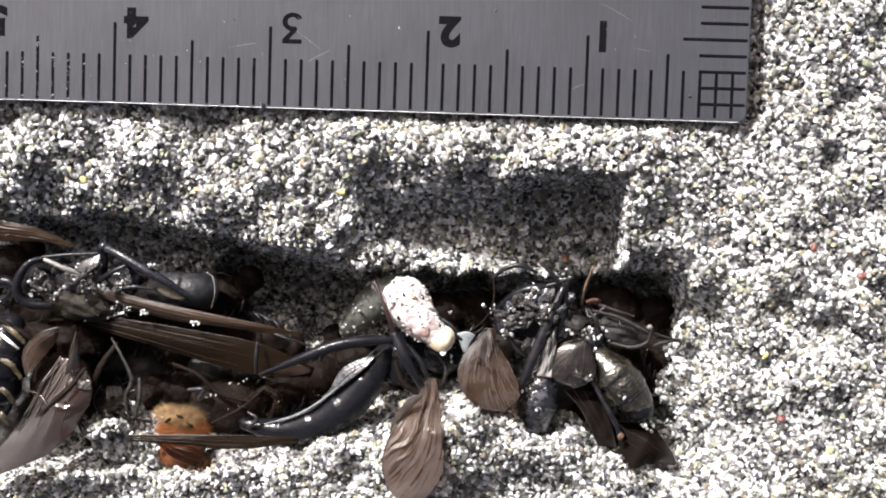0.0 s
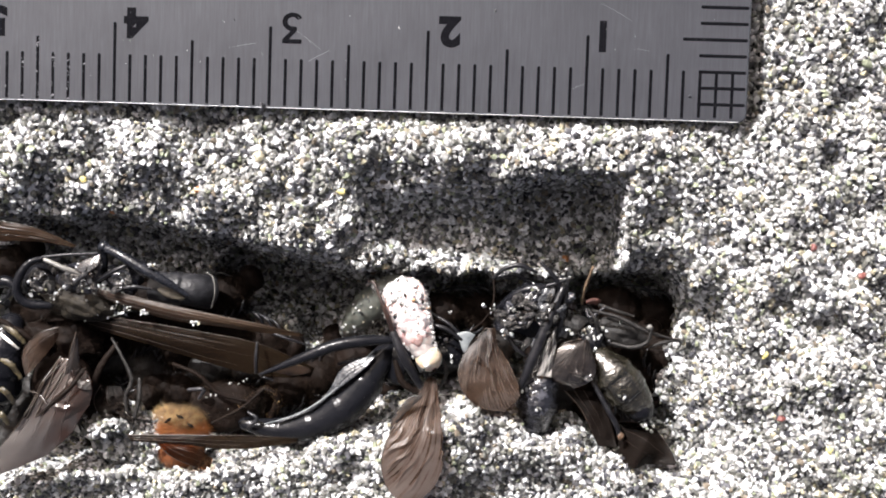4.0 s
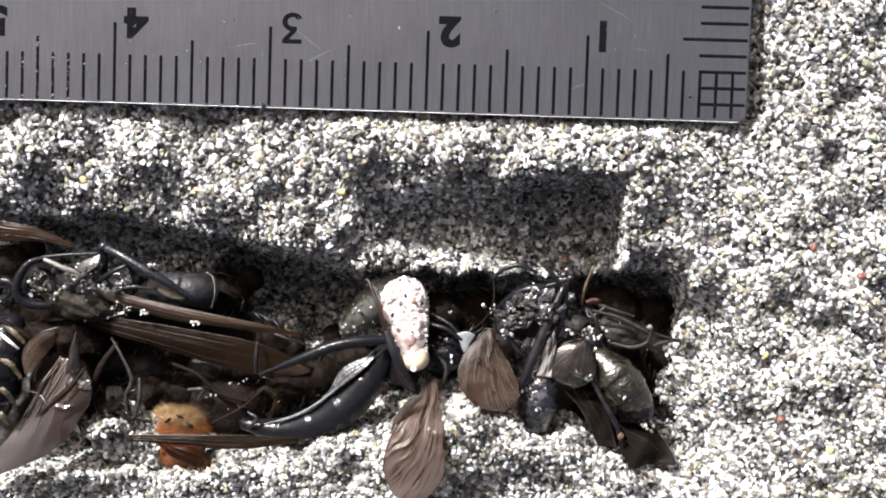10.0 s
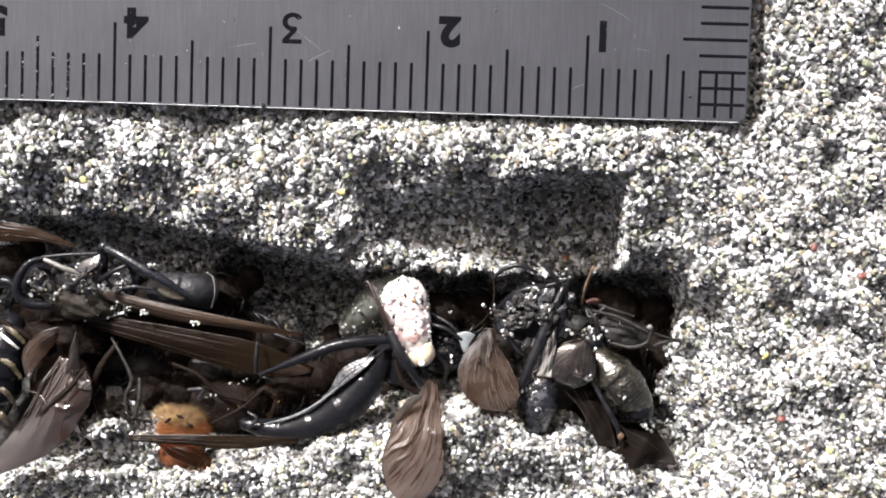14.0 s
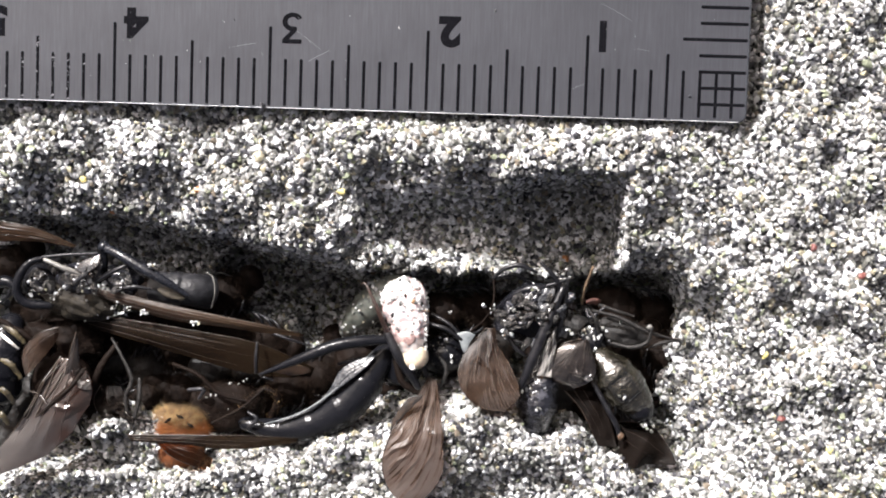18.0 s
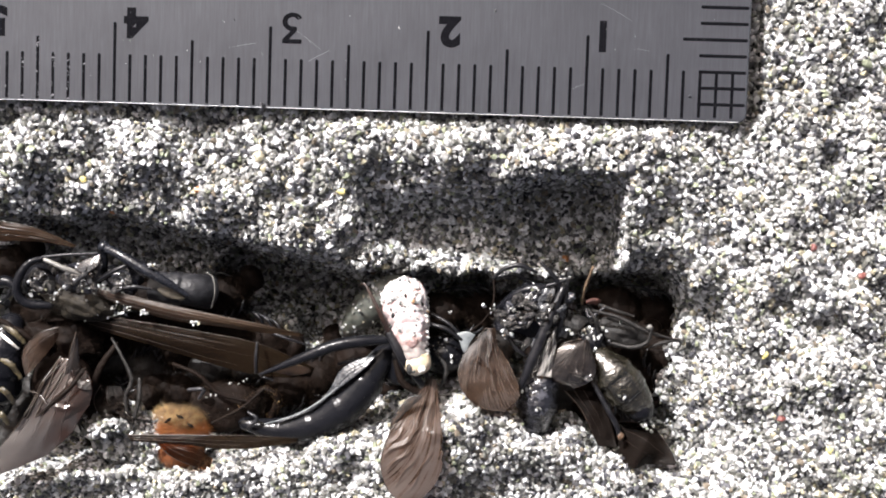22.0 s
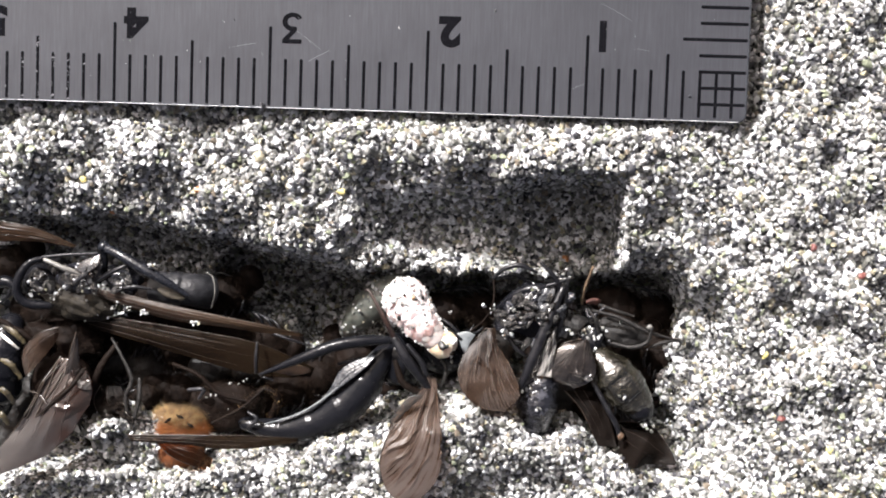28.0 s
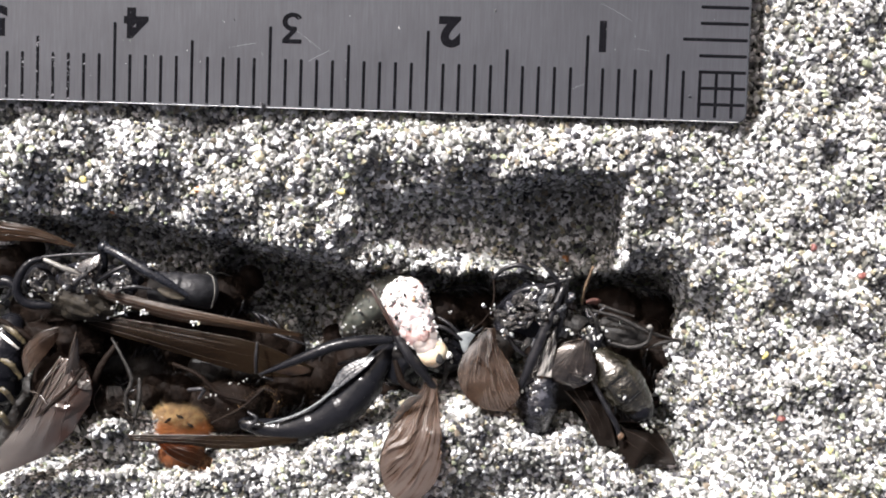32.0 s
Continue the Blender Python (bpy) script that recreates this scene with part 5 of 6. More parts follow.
body("leg", tube(laid([(8.70, -2.00, -0.90), (7.91, -2.31, -0.80), (7.12, -2.56, -0.80)], 0.1), [0.06, 0.12, 0.12], 16, 8, rough=0.06), M_LEG, stocky)
wing(stocky, [(7.22, -5.12, -1.00), (7.04, -6.04, -0.90), (6.93, -7.15, -0.90), (6.69, -8.47, -1.00)], [(7.67, -5.08, -1.10), (7.87, -5.98, -0.70), (7.77, -7.16, -0.70), (7.61, -8.53, -0.90)], M_WING_CRUMPLE, "crumpled silvery wing", pleats=3, amp=0.22, sag=0.3, seed=11, veins=(0.5,))

scraps(stocky, (((6.00, -3.96, -0.40), 0.6), ((5.18, -3.42, -0.55), 0.5), ((6.88, -4.36, -0.35), 0.55), ((5.64, -4.96, -0.65), 0.5), ((7.28, -3.40, -0.45), 0.4), ((5.88, -6.45, -0.85), 0.5)), M_WING_SCRAP, 340)
scraps(stocky, (((6.90, -4.53, -0.55), 0.75), ((5.99, -4.75, -0.55), 0.60), ((4.92, -5.16, -0.55), 0.70), ((7.42, -3.96, -0.55), 0.50), ((4.35, -4.63, -0.55), 0.60), ((5.41, -3.67, -0.55), 0.60)), M_WING_SCRAP, 371)
scraps(stocky, (((6.96, -4.34, -0.50), 0.40), ((5.36, -4.51, -0.50), 0.35), ((6.15, -4.00, -0.50), 0.30), ((7.81, -4.67, -0.50), 0.35), ((7.30, -5.61, -0.50), 0.30)), M_WING_PALE, 385)
scraps(stocky, (((6.09, -4.52, -0.20), 0.45), ((6.31, -3.78, -0.20), 0.4), ((4.90, -4.66, -0.40), 0.3), ((4.65, -5.80, -0.60), 0.35)), M_WING_WHITE, 395)
scraps(stocky, (((7.08, -4.67, -0.30), 0.3), ((6.35, -3.72, -0.30), 0.25)), M_WING_PALE, 360)

# bronze-bodied fly
fly = thing("bronze_fly", (12.50, -9.25, -8.40), "dead fly with a bronze rounded abdomen and silvery wing", "fly", "dead insects")
body("abdomen", tube([(10.87, -7.45, -2.50), (11.55, -8.15, -2.35), (12.33, -9.02, -2.35), (13.20, -9.99, -2.50), (13.78, -10.63, -2.80)], [0.95, 1.42, 1.52, 1.3, 0.9], 60, 28, steps=3.0, rough=0.02), M_BRONZE, fly, "bronze shiny abdomen")
body("tail_tip", blob((13.54, -10.60, -2.60), (1.1, 0.9, 1.0), -40, 0.1, seed=51), M_BLACK, fly, "black tail tip")
body("thorax", blob((12.06, -5.76, -3.30), (1.8, 1.0, 1.1), -8, 0.2, 1.8, seed=52), M_DULL, fly)
body("head", blob((10.33, -6.19, -3.00), (1.0, 1.1, 1.0), 0, 0.1, seed=53), M_BLACK, fly)
body("leg", tube([(10.22, -4.15, -1.60), (11.87, -4.50, -1.40), (13.17, -5.11, -1.40), (14.30, -5.52, -1.50), (15.73, -5.86, -1.70)], [0.09, 0.13, 0.15, 0.12, 0.05], 28, 8, rough=0.08), M_DULL, fly)
body("leg", tube([(11.59, -6.24, -1.60), (12.78, -6.41, -1.30), (13.74, -6.02, -1.20), (14.01, -5.04, -1.10)], [0.1, 0.14, 0.13, 0.09], 28, 8, rough=0.08), M_DULL, fly)
body("leg", tube([(13.99, -6.42, -1.70), (14.76, -6.06, -1.50), (15.64, -5.89, -1.60)], [0.1, 0.13, 0.06], 28, 8, rough=0.08), M_DULL, fly)
body("leg", tube([(9.92, -4.07, -1.50), (10.33, -4.66, -1.30), (10.64, -5.60, -1.50)], [0.09, 0.1, 0.07], 28, 8, rough=0.08), M_DULL, fly)
body("leg", tube([(10.67, -3.79, -1.90), (11.88, -4.16, -1.70), (12.89, -4.43, -1.80)], [0.1, 0.11, 0.06], 28, 8, rough=0.08), M_DULL, fly)
body("foot", blob((13.86, -5.05, -1.10), (0.2, 0.18, 0.16), 0, 0.35, seed=57, sub=3), M_PALE, fly)
body("leg", tube([(10.39, -8.85, -1.30), (11.32, -10.41, -1.10), (11.97, -11.52, -1.20), (12.32, -12.44, -1.40)], [0.14, 0.17, 0.2, 0.14], 20, 8), M_LEG, fly, "thin dark leg with a pale foot")
body("foot", blob((12.30, -12.27, -1.30), (0.22, 0.28, 0.18), 0, 0.2, seed=54, sub=3), M_TAN, fly)
body("leg", tube([(9.80, -4.12, -1.90), (10.03, -4.61, -1.70), (10.94, -3.93, -1.60)], [0.1, 0.12, 0.08], 12, 8), M_GREY, fly)
wing(fly, [(9.46, -5.97, -1.10), (8.44, -6.25, -1.00), (7.59, -7.20, -0.90), (7.52, -8.05, -0.90), (7.99, -8.79, -1.00), (9.00, -9.17, -1.10)], [(9.90, -6.02, -1.10), (10.25, -6.84, -1.00), (10.54, -7.74, -0.90), (10.28, -8.64, -0.90), (9.08, -9.28, -1.10)], M_WING_SILVER,
     "silvery rounded wing", pleats=13, amp=0.045, sag=0.4, seed=12, fan=0.15, veins=(0.3, 0.7), reach=0.8, creases=FLY_FOLDS)
wing(fly, [(8.63, -9.61, -2.20), (9.79, -10.88, -2.00), (10.91, -13.14, -1.90)], [(10.79, -9.47, -2.40), (11.69, -11.32, -2.40), (12.18, -13.18, -2.00)], M_WING_BLACK, "dark folded wing", pleats=5, amp=0.08, seed=13, veins=(0.3, 0.6))
# this wing gets its shadowed look from the blackened material
wing(fly, laid([(12.05, -11.86, -4.20), (14.38, -11.90, -3.60), (15.54, -12.96, -2.90), (16.13, -14.02, -2.20)], 0.35), laid([(11.38, -13.40, -4.00), (12.93, -14.03, -3.20), (14.45, -14.35, -2.60), (16.03, -14.26, -2.20)], 0.35), M_WING_BLACK, "brown wing on the sand edge, darkened in colour for shade", pleats=5, amp=0.07, seed=14, rest=0.55, veins=(0.3, 0.6))

# two white bits that paint the bright crescent on the rounded wing
scraps(fly, (((9.95, -8.45, -0.78), 0.35), ((9.44, -8.25, -0.80), 0.25)), M_WING_WHITE, 410)

# ---- dark carcasses added deeper in the channel to fill its shade ----


def fill_carcass(base, turn, mat, seed):
    """A dark dead bee, curled, its legs drawn in; added as dark fill for the channel."""
    c = thing("fill_carcass", (0, 0, 0), "dark dead bee added beneath the others to darken the channel", "bee", "buried carcasses")
    part("thorax", blob((0.9, 0, 1.3), (1.6, 1.35, 1.3), 0, 0.12, 1.6, seed), mat, c)
    part("head", blob((2.7, 0.2, 1.1), (0.8, 1.0, 0.9), 0, 0.1, 1.4, seed + 1), mat, c)
    part("abdomen", tube([(-0.4, 0, 1.2), (-1.6, 0, 1.4), (-3.0, 0.1, 1.2), (-4.0, 0.2, 0.8)], [0.7, 1.35, 1.3, 0.5], 36, 20, steps=4), mat, c)
    part("hair", fur((0.9, 0, 1.3), (1.6, 1.35, 1.3), 700, 0.75, seed + 5, 0.0), M_HAIR_D, c)
    part("hair", fur((-2.0, 0, 1.3), (1.7, 1.35, 1.25), 600, 0.5, seed + 6, 0.0), M_HAIR_D, c)
    for i in range(6):
        side = 1 if i % 2 else -1
        x = 1.7 - 0.7 * (i // 2)
        part("leg", tube([(x, side * 0.9, 1.9), (x - 0.6, side * 1.5, 2.0), (x - 1.6, side * 1.6, 1.5), (x - 2.4, side * 1.4, 1.2)], [0.1, 0.11, 0.09, 0.05], 18, 8), M_LEG, c)
    c.matrix_basis = Matrix.Translation(Vector(base) * MM) @ pose(0, 0, 0, 0, 0, turn)
    return c


# added bodies cover lit floor; their near-black colours stand in for deep shade
dark = fill_carcass((-21.73, -9.91, -8.60), -15, M_DULL, 70)
for p, turn in (((-14.28, -9.60, -8.60), 8), ((2.82, -7.86, -8.60), 20), ((9.29, -8.60, -8.60), 80), ((-30.46, -14.45, -8.60), 60)):
    copy_thing(dark, Matrix.Translation(Vector(p) * MM) @ pose(0, 0, 0, 0, 0, turn))
brown = fill_carcass((-18.37, -11.84, -8.60), 170, M_BROWN, 75)
for p, turn in (((-24.18, -13.34, -8.60), 100), ((-11.35, -11.53, -8.60), 30), ((-7.70, -9.73, -8.60), -150), ((13.68, -8.42, -8.60), -60), ((11.46, -12.58, -8.60), -50), ((7.36, -10.72, -8.60), 95), ((-18.93, -4.86, -8.60), 5), ((-27.63, -6.85, -8.60), 160), ((-2.03, -8.27, -8.60), 60), ((-12.99, -7.56, -8.50), -20), ((-15.64, -8.27, -9.00), 160), ((-7.78, -10.04, -9.20), 80), ((-22.13, -7.84, -8.40), 30), ((-31.03, -3.60, -7.60), 40), ((-18.41, -9.77, -8.60), 95), ((-20.99, -13.41, -8.00), 70), ((14.43, -4.79, -9.60), -10), ((-15.69, -4.88, -8.00), 30), ((2.12, -5.00, -8.20), 5), ((15.99, -8.23, -8.00), 120)):
    copy_thing(brown, Matrix.Translation(Vector(p) * MM) @ pose(0, 0, 0, 0, 0, turn))

# ---- loose bits in the sand ----
twig = thing("stem", (9.56, -3.80, -3.00), "thin tan plant stem leaning from the sand", "stem", "plant bits")
part("stalk", tube([(9.56, -3.87, -3.00), (9.66, -2.63, -1.80), (10.05, -1.21, -0.90)], [0.07, 0.085, 0.075], 16, 8), M_STRAW, twig)
fibre = thing("fibre", (2.18, -5.91, -1.20), "fine dark plant fibre bent over the insects", "fibre", "plant bits")
part("strand", tube([(3.57, -1.68, -1.80), (3.72, -3.60, -1.00), (3.25, -4.81, -0.80), (2.04, -5.95, -0.90)], [0.05, 0.06, 0.06, 0.05], 26, 6), M_BROWN, fibre)
chip = thing("pellet", (10.27, -3.83, -3.60), "reddish brown crumb beside the fly", "crumb")
part("crumb", blob((10.30, -3.69, -3.00), (0.5, 0.2, 0.2), 5, 0.35, seed=61, sub=3), M_RED, chip)

GRAINS = [((22.20, -10.37), M_CHIP_R, "small red mineral grain on the sand"), ((26.66, -1.05), M_CHIP_R, "small red mineral grain on the sand"), ((23.66, 0.59), M_CHIP_R, "small red mineral grain on the sand"),
          ((8.55, -1.17), M_CHIP, "orange mineral chip on the sand"), ((-22.00, 1.17), M_CHIP, "orange mineral chip on the sand"), ((-15.57, 2.86), M_CHIP, "orange mineral chip on the sand"),
          ((21.00, -6.35), M_CHIP_Y, "yellow mineral grain on the sand"), ((25.35, -12.23), M_CHIP_Y, "yellow mineral grain on the sand"), ((-23.35, 3.25), M_CHIP_Y, "yellow mineral grain on the sand"), ((-6.24, 3.04), M_CHIP_Y, "yellow mineral grain on the sand"),
          ((-4.83, -2.59), M_STRAW, "pale straw chip on the sand")]
for i, ((x, y), mat, label) in enumerate(GRAINS):
    z = float(sand_height(np.array([x]), np.array([y]))[0]) + 0.24
    speck = new("mineral_grain", to_mesh("mineral_grain", blob((0, 0, 0), (0.27, 0.2, 0.2), 40 * i, 0.45, 1.4, seed=80 + i, sub=2)[0], ICO[2][1], mat, False))
    speck.location = Vector((x, y, z)) * MM
    tagged(speck, label, "sand grain", "coloured sand grains")

# ---- sand that fell on the insects ----
from_v, from_f, k = [], [], 0
for gv, gf in SOLID:
    from_v += [tuple(p) for p in np.asarray(gv)]
    from_f += [tuple(int(i) + k for i in p) for p in gf]
    k += len(gv)
from mathutils.bvhtree import BVHTree
TREE = BVHTree.FromPolygons(from_v, from_f)
SPOTS = [((5.31, -3.64, -2.00), 0.12, 3), ((6.00, -4.21, -2.00), 0.15, 4), ((5.46, -4.60, -2.00), 0.12, 3), ((7.02, -4.69, -2.00), 0.2, 4), ((7.87, -4.73, -2.00), 0.12, 3), ((8.83, -5.55, -2.00), 0.25, 6), ((6.20, -9.60, -2.00), 0.15, 3), ((6.61, -10.41, -2.00), 0.25, 5), ((7.73, -10.48, -2.00), 0.12, 2),
         ((-21.54, -5.27, -2.00), 1.2, 22), ((-26.77, -3.38, -2.00), 0.6, 7), ((-27.06, -4.46, -2.00), 0.5, 6), ((-23.10, -3.62, -2.00), 0.7, 20), ((-22.45, -3.78, -2.00), 0.35, 26), ((-21.36, -4.31, -2.00), 0.4, 22), ((-25.59, -4.48, -2.00), 0.5, 20), ((-24.08, -2.52, -2.00), 0.5, 14), ((-20.25, -2.37, -2.00), 0.5, 6), ((-7.94, -7.56, -2.00), 0.8, 5), ((11.45, -6.45, -2.00), 0.5, 6), ((7.37, -6.17, -2.00), 0.3, 6), ((-20.80, -3.34, -2.00), 0.9, 14), ((-21.03, -5.44, -2.00), 0.5, 40), ((-19.73, -5.50, -2.00), 0.25, 10), ((-19.18, -2.26, -2.00), 0.12, 5), ((-16.16, -6.12, -2.00), 0.25, 8), ((-28.31, -3.82, -2.00), 0.8, 14), ((-15.96, -6.19, -2.00), 0.15, 2),
         ((-19.18, -2.33, -2.00), 0.15, 2), ((6.18, -4.16, -2.00), 1.6, 4), ((7.20, -11.25, -2.00), 1.2, 26), ((4.58, -6.10, -2.00), 0.4, 8), ((5.34, -6.44, -2.00), 0.5, 8), ((9.02, -5.73, -2.00), 0.5, 6), ((6.51, -3.22, -2.00), 0.8, 6), ((6.02, -9.61, -2.00), 0.4, 10), ((9.94, -5.69, -2.00), 0.7, 18), ((11.91, -8.60, -2.00), 1.2, 6),
         ((13.09, -10.24, -2.00), 0.5, 4), ((-4.55, -7.23, -2.00), 0.7, 24), ((-6.01, -9.00, -2.00), 0.9, 14), ((-13.55, -11.42, -2.00), 2.0, 7), ((-15.86, -10.75, -2.00), 1.2, 6), ((-23.56, -10.90, -2.00), 1.4, 16),
         ((-11.04, -12.45, -2.00), 0.4, 8), ((12.15, -5.60, -2.00), 1.0, 3), ((0.30, -6.46, -2.00), 1.2, 26), ((-28.27, -7.26, -2.00), 0.8, 10), ((7.96, -2.23, -2.00), 0.7, 12)]
rng = np.random.default_rng(21)
drops, drop_r = [], []
for (sx, sy, _), spread_mm, count in SPOTS:
    for _ in range(count):
        x, y = sx + rng.normal() * spread_mm * 0.6, sy + rng.normal() * spread_mm * 0.6
        hit = TREE.ray_cast(Vector((x, y, 6.0)), Vector((0, 0, -1)))
        r = float(np.clip(rng.normal(0.11, 0.045), 0.045, 0.24))
        if hit[0] is not None and hit[1].z > 0.35 and hit[0].z < 0.1:
            drops.append((x, y, hit[0].z + r * 0.55))
            drop_r.append(r)
for x, y, r in ((-11.39, 8.41, 0.2), (3.17, 14.73, 0.09), (-2.85, 13.50, 0.08), (-13.32, 13.71, 0.05), (15.45, 9.77, 0.12), (-28.63, 12.50, 0.12)):
    drops.append((x, y, R_TOP + r * 0.5))
    drop_r.append(r)
# small clumps of grains on the folded wing and the hind knee
for (x, y, z), wide, count in (((4.65, -5.85, -0.95), 0.2, 12), ((4.50, -5.85, -0.90), 0.22, 10), ((4.88, -4.15, -0.70), 0.2, 6), ((3.30, -4.20, -1.30), 0.3, 8), ((8.68, -5.45, -0.60), 0.18, 4), ((10.01, -5.07, -0.60), 0.22, 4), ((10.43, -5.71, -0.60), 0.2, 4), ((10.32, -6.52, -0.60), 0.1, 3), ((5.36, -4.40, -0.50), 0.1, 4), ((6.39, -2.79, -0.60), 0.25, 6), ((7.91, -1.98, -1.20), 0.4, 16), ((6.17, -9.36, -0.60), 0.18, 5), ((7.28, -9.36, -0.90), 0.12, 3), ((6.95, -10.49, -0.90), 0.2, 4), ((12.41, -9.69, -0.90), 0.2, 4), ((14.08, -11.70, -2.00), 0.25, 9), ((-18.22, -12.57, -1.00), 0.15, 4), ((-13.59, -9.94, -1.20), 0.1, 2), ((-12.58, -9.67, -1.20), 0.1, 2), ((0.84, -4.66, -1.20), 0.1, 2), ((1.13, -7.81, -1.20), 0.1, 2), ((-18.79, -2.27, -0.30), 0.12, 5), ((-21.22, -5.16, -1.15), 0.3, 8), ((-20.61, -5.40, -1.15), 0.2, 5), ((-19.46, -5.39, -1.10), 0.16, 9), ((-15.90, -5.98, -1.00), 0.2, 9), ((-18.69, -2.19, -0.35), 0.1, 5)):
    for _ in range(count):
        drops.append((x + rng.normal() * wide, y + rng.normal() * wide * 0.6, z + rng.uniform(-0.1, 0.08)))
        drop_r.append(rng.uniform(0.05, 0.15))
for _ in range(26):
    drops.append((rng.uniform(-28, 18), rng.uniform(9, 16), R_TOP + 0.02))
    drop_r.append(rng.uniform(0.02, 0.045))
v, f = grain_cloud(np.array(drops), np.array(drop_r), 22)
tagged(new("fallen_sand_grains", to_mesh("fallen_sand_grains", v, f, M_SAND, False)), "loose sand grains scattered over the dead insects", "sand", kind="stuff")

# ---- the larva ----
REAR = np.array((-2.01, -3.93, -0.90))
larva = thing("larva", (-3.25, -5.27, -3.40), "pinkish white grub crusted with sand grains, feeding on a wasp", "larva")


def clinging(rng, radii, count, low, high, front=-2.0):
    """Grains stuck to the upper side of an ellipsoid about its own centre."""
    spots, sizes = [], []
    while len(spots) < count:
        d = rng.normal(size=3)
        d /= np.linalg.norm(d)
        if d[2] < -0.25 or d[1] < front:
            continue
        spots.append(d * np.asarray(radii) * rng.uniform(0.97, 1.05))
        sizes.append(rng.uniform(low, high))
    # a ragged fringe of grains along the flanks
    for _ in range(20):
        a = rng.uniform(-0.6, 0.6) + (math.pi if rng.random() < 0.5 else 0.0)
        spots.append(np.array((math.cos(a), math.sin(a), rng.uniform(0.0, 0.4))) * np.asarray(radii))
        sizes.append(rng.uniform(0.05, 0.13))
    return grain_cloud(np.array(spots), np.array(sizes), int(rng.integers(1e6)))


def segment(name, radii, mat, grains, low, high, seed, label="", front=-2.0, lumps=0.2):
    """A body ring about its own centre (its length along y), with the grains that cling to it."""
    s = part(name, blob((0, 0, 0), radii, 0, lumps, 1.8, seed), mat, larva, label, pivot=None)
    s.data.transform(Matrix.Translation(Vector(ORIGIN[larva.name]) * MM))
    s.location = (0, 0, 0)
    ORIGIN[s.name] = np.zeros(3)
    if grains:
        part("clinging_sand", clinging(np.random.default_rng(seed), radii, grains, low, high, front), M_CLING, s, "white and black sand grains stuck to the skin")
    return s


rear = segment("rear_ring", (1.46, 1.5, 1.32), M_LARVA, 190, 0.06, 0.22, 1, "pinkish white rear crusted with grains")
# (share of the way to the head, radii, grains)
RINGS = [(0.20, (1.38, 1.3, 1.22), 80, 0.06, 0.2), (0.38, (1.26, 1.25, 1.14), 34, 0.06, 0.18), (0.55, (1.10, 1.15, 1.04), 12, 0.08, 0.17),
         (0.70, (0.95, 1.05, 0.92), 4, 0.07, 0.15), (0.84, (0.88, 0.95, 0.86), 3, 0.06, 0.12)]
rings = [segment("body_ring", r, M_LARVA if k < 0.5 else M_PINK if k < 0.6 else M_NECK, g, lo, hi, 5 + i, lumps=0.2 if k < 0.5 else 0.1) for i, (k, r, g, lo, hi) in enumerate(RINGS)]
part("gut", blob((0.12, -0.35, 0.82), (0.5, 0.42, 0.24), 25, 0.3, 1.6, 18, 3), M_GUT, rings[2], "brownish pink gut showing through the skin")
head = segment("head", (0.98, 0.9, 0.88), M_HEAD, 0, 0, 0, 12, "cream-coloured round head", lumps=0.05)


def pebble(name, at, radii, mat, seed, label):
    v, f = blob((0, 0, 0), radii, seed * 40.0, 0.35, 1.2, seed, 3)
    return part(name, (v + np.asarray(at), f), mat, head, label)


pebble("held_grain", (0.66, -0.60, 0.36), (0.22, 0.25, 0.2), M_GRAIN_GLINT, 3, "white quartz grain stuck to the mouth")
pebble("stuck_grain", (-0.05, -0.38, 0.74), (0.24, 0.36, 0.18), M_BLACKGRAIN, 4, "black mineral grain stuck on the head")
pebble("stuck_grain", (0.08, -0.62, 0.60), (0.15, 0.16, 0.12), M_BLACKGRAIN, 5, "")
pebble("jaw", (0.0, -0.82, -0.05), (0.24, 0.18, 0.18), M_BROWN, 6, "small brown jaws")
TAIL = [(-2.76, -3.16, -3.60), (-4.05, -4.16, -4.20), (-5.35, -5.38, -5.00), (-6.46, -6.65, -6.00)]
# the tail's dimness is painted by its dark skin tone
tail = body("tail", tube(TAIL, [1.15, 1.2, 1.1, 0.6], 36, 24, steps=4, rough=0.03), M_TAIL, larva, "greenish grey tail with shade put into its colour")
rng = np.random.default_rng(31)
tp = spline(TAIL, 60)
spots, sizes_t = [], []
for _ in range(200):
    i = int(rng.integers(4, 60))
    d = rng.normal(size=3)
    d[2] = abs(d[2])
    d /= np.linalg.norm(d)
    spots.append(tp[i] + d * float(np.interp(i, (0, 20, 40, 59), (1.2, 1.25, 1.1, 0.6))))
    sizes_t.append(rng.uniform(0.05, 0.15))
part("clinging_sand", grain_cloud(np.array(spots), np.array(sizes_t), 32), M_SAND, tail, "sand grains stuck to the tail")


# ---- what moves ----


def in_larva(p):
    return (Vector(p) - Vector(ORIGIN[larva.name])) * MM


def along(way, roll=0.0, pitch=0.0):
    """The turn that lays a ring's -y axis along a way in the plane, then rolls and lifts it."""
    yaw = math.atan2(way[1], way[0]) + math.pi / 2
    return Euler((0, 0, yaw)).to_matrix().to_4x4() @ Euler((radians(-pitch), 0, 0)).to_matrix().to_4x4() @ Euler((0, radians(roll), 0)).to_matrix().to_4x4()


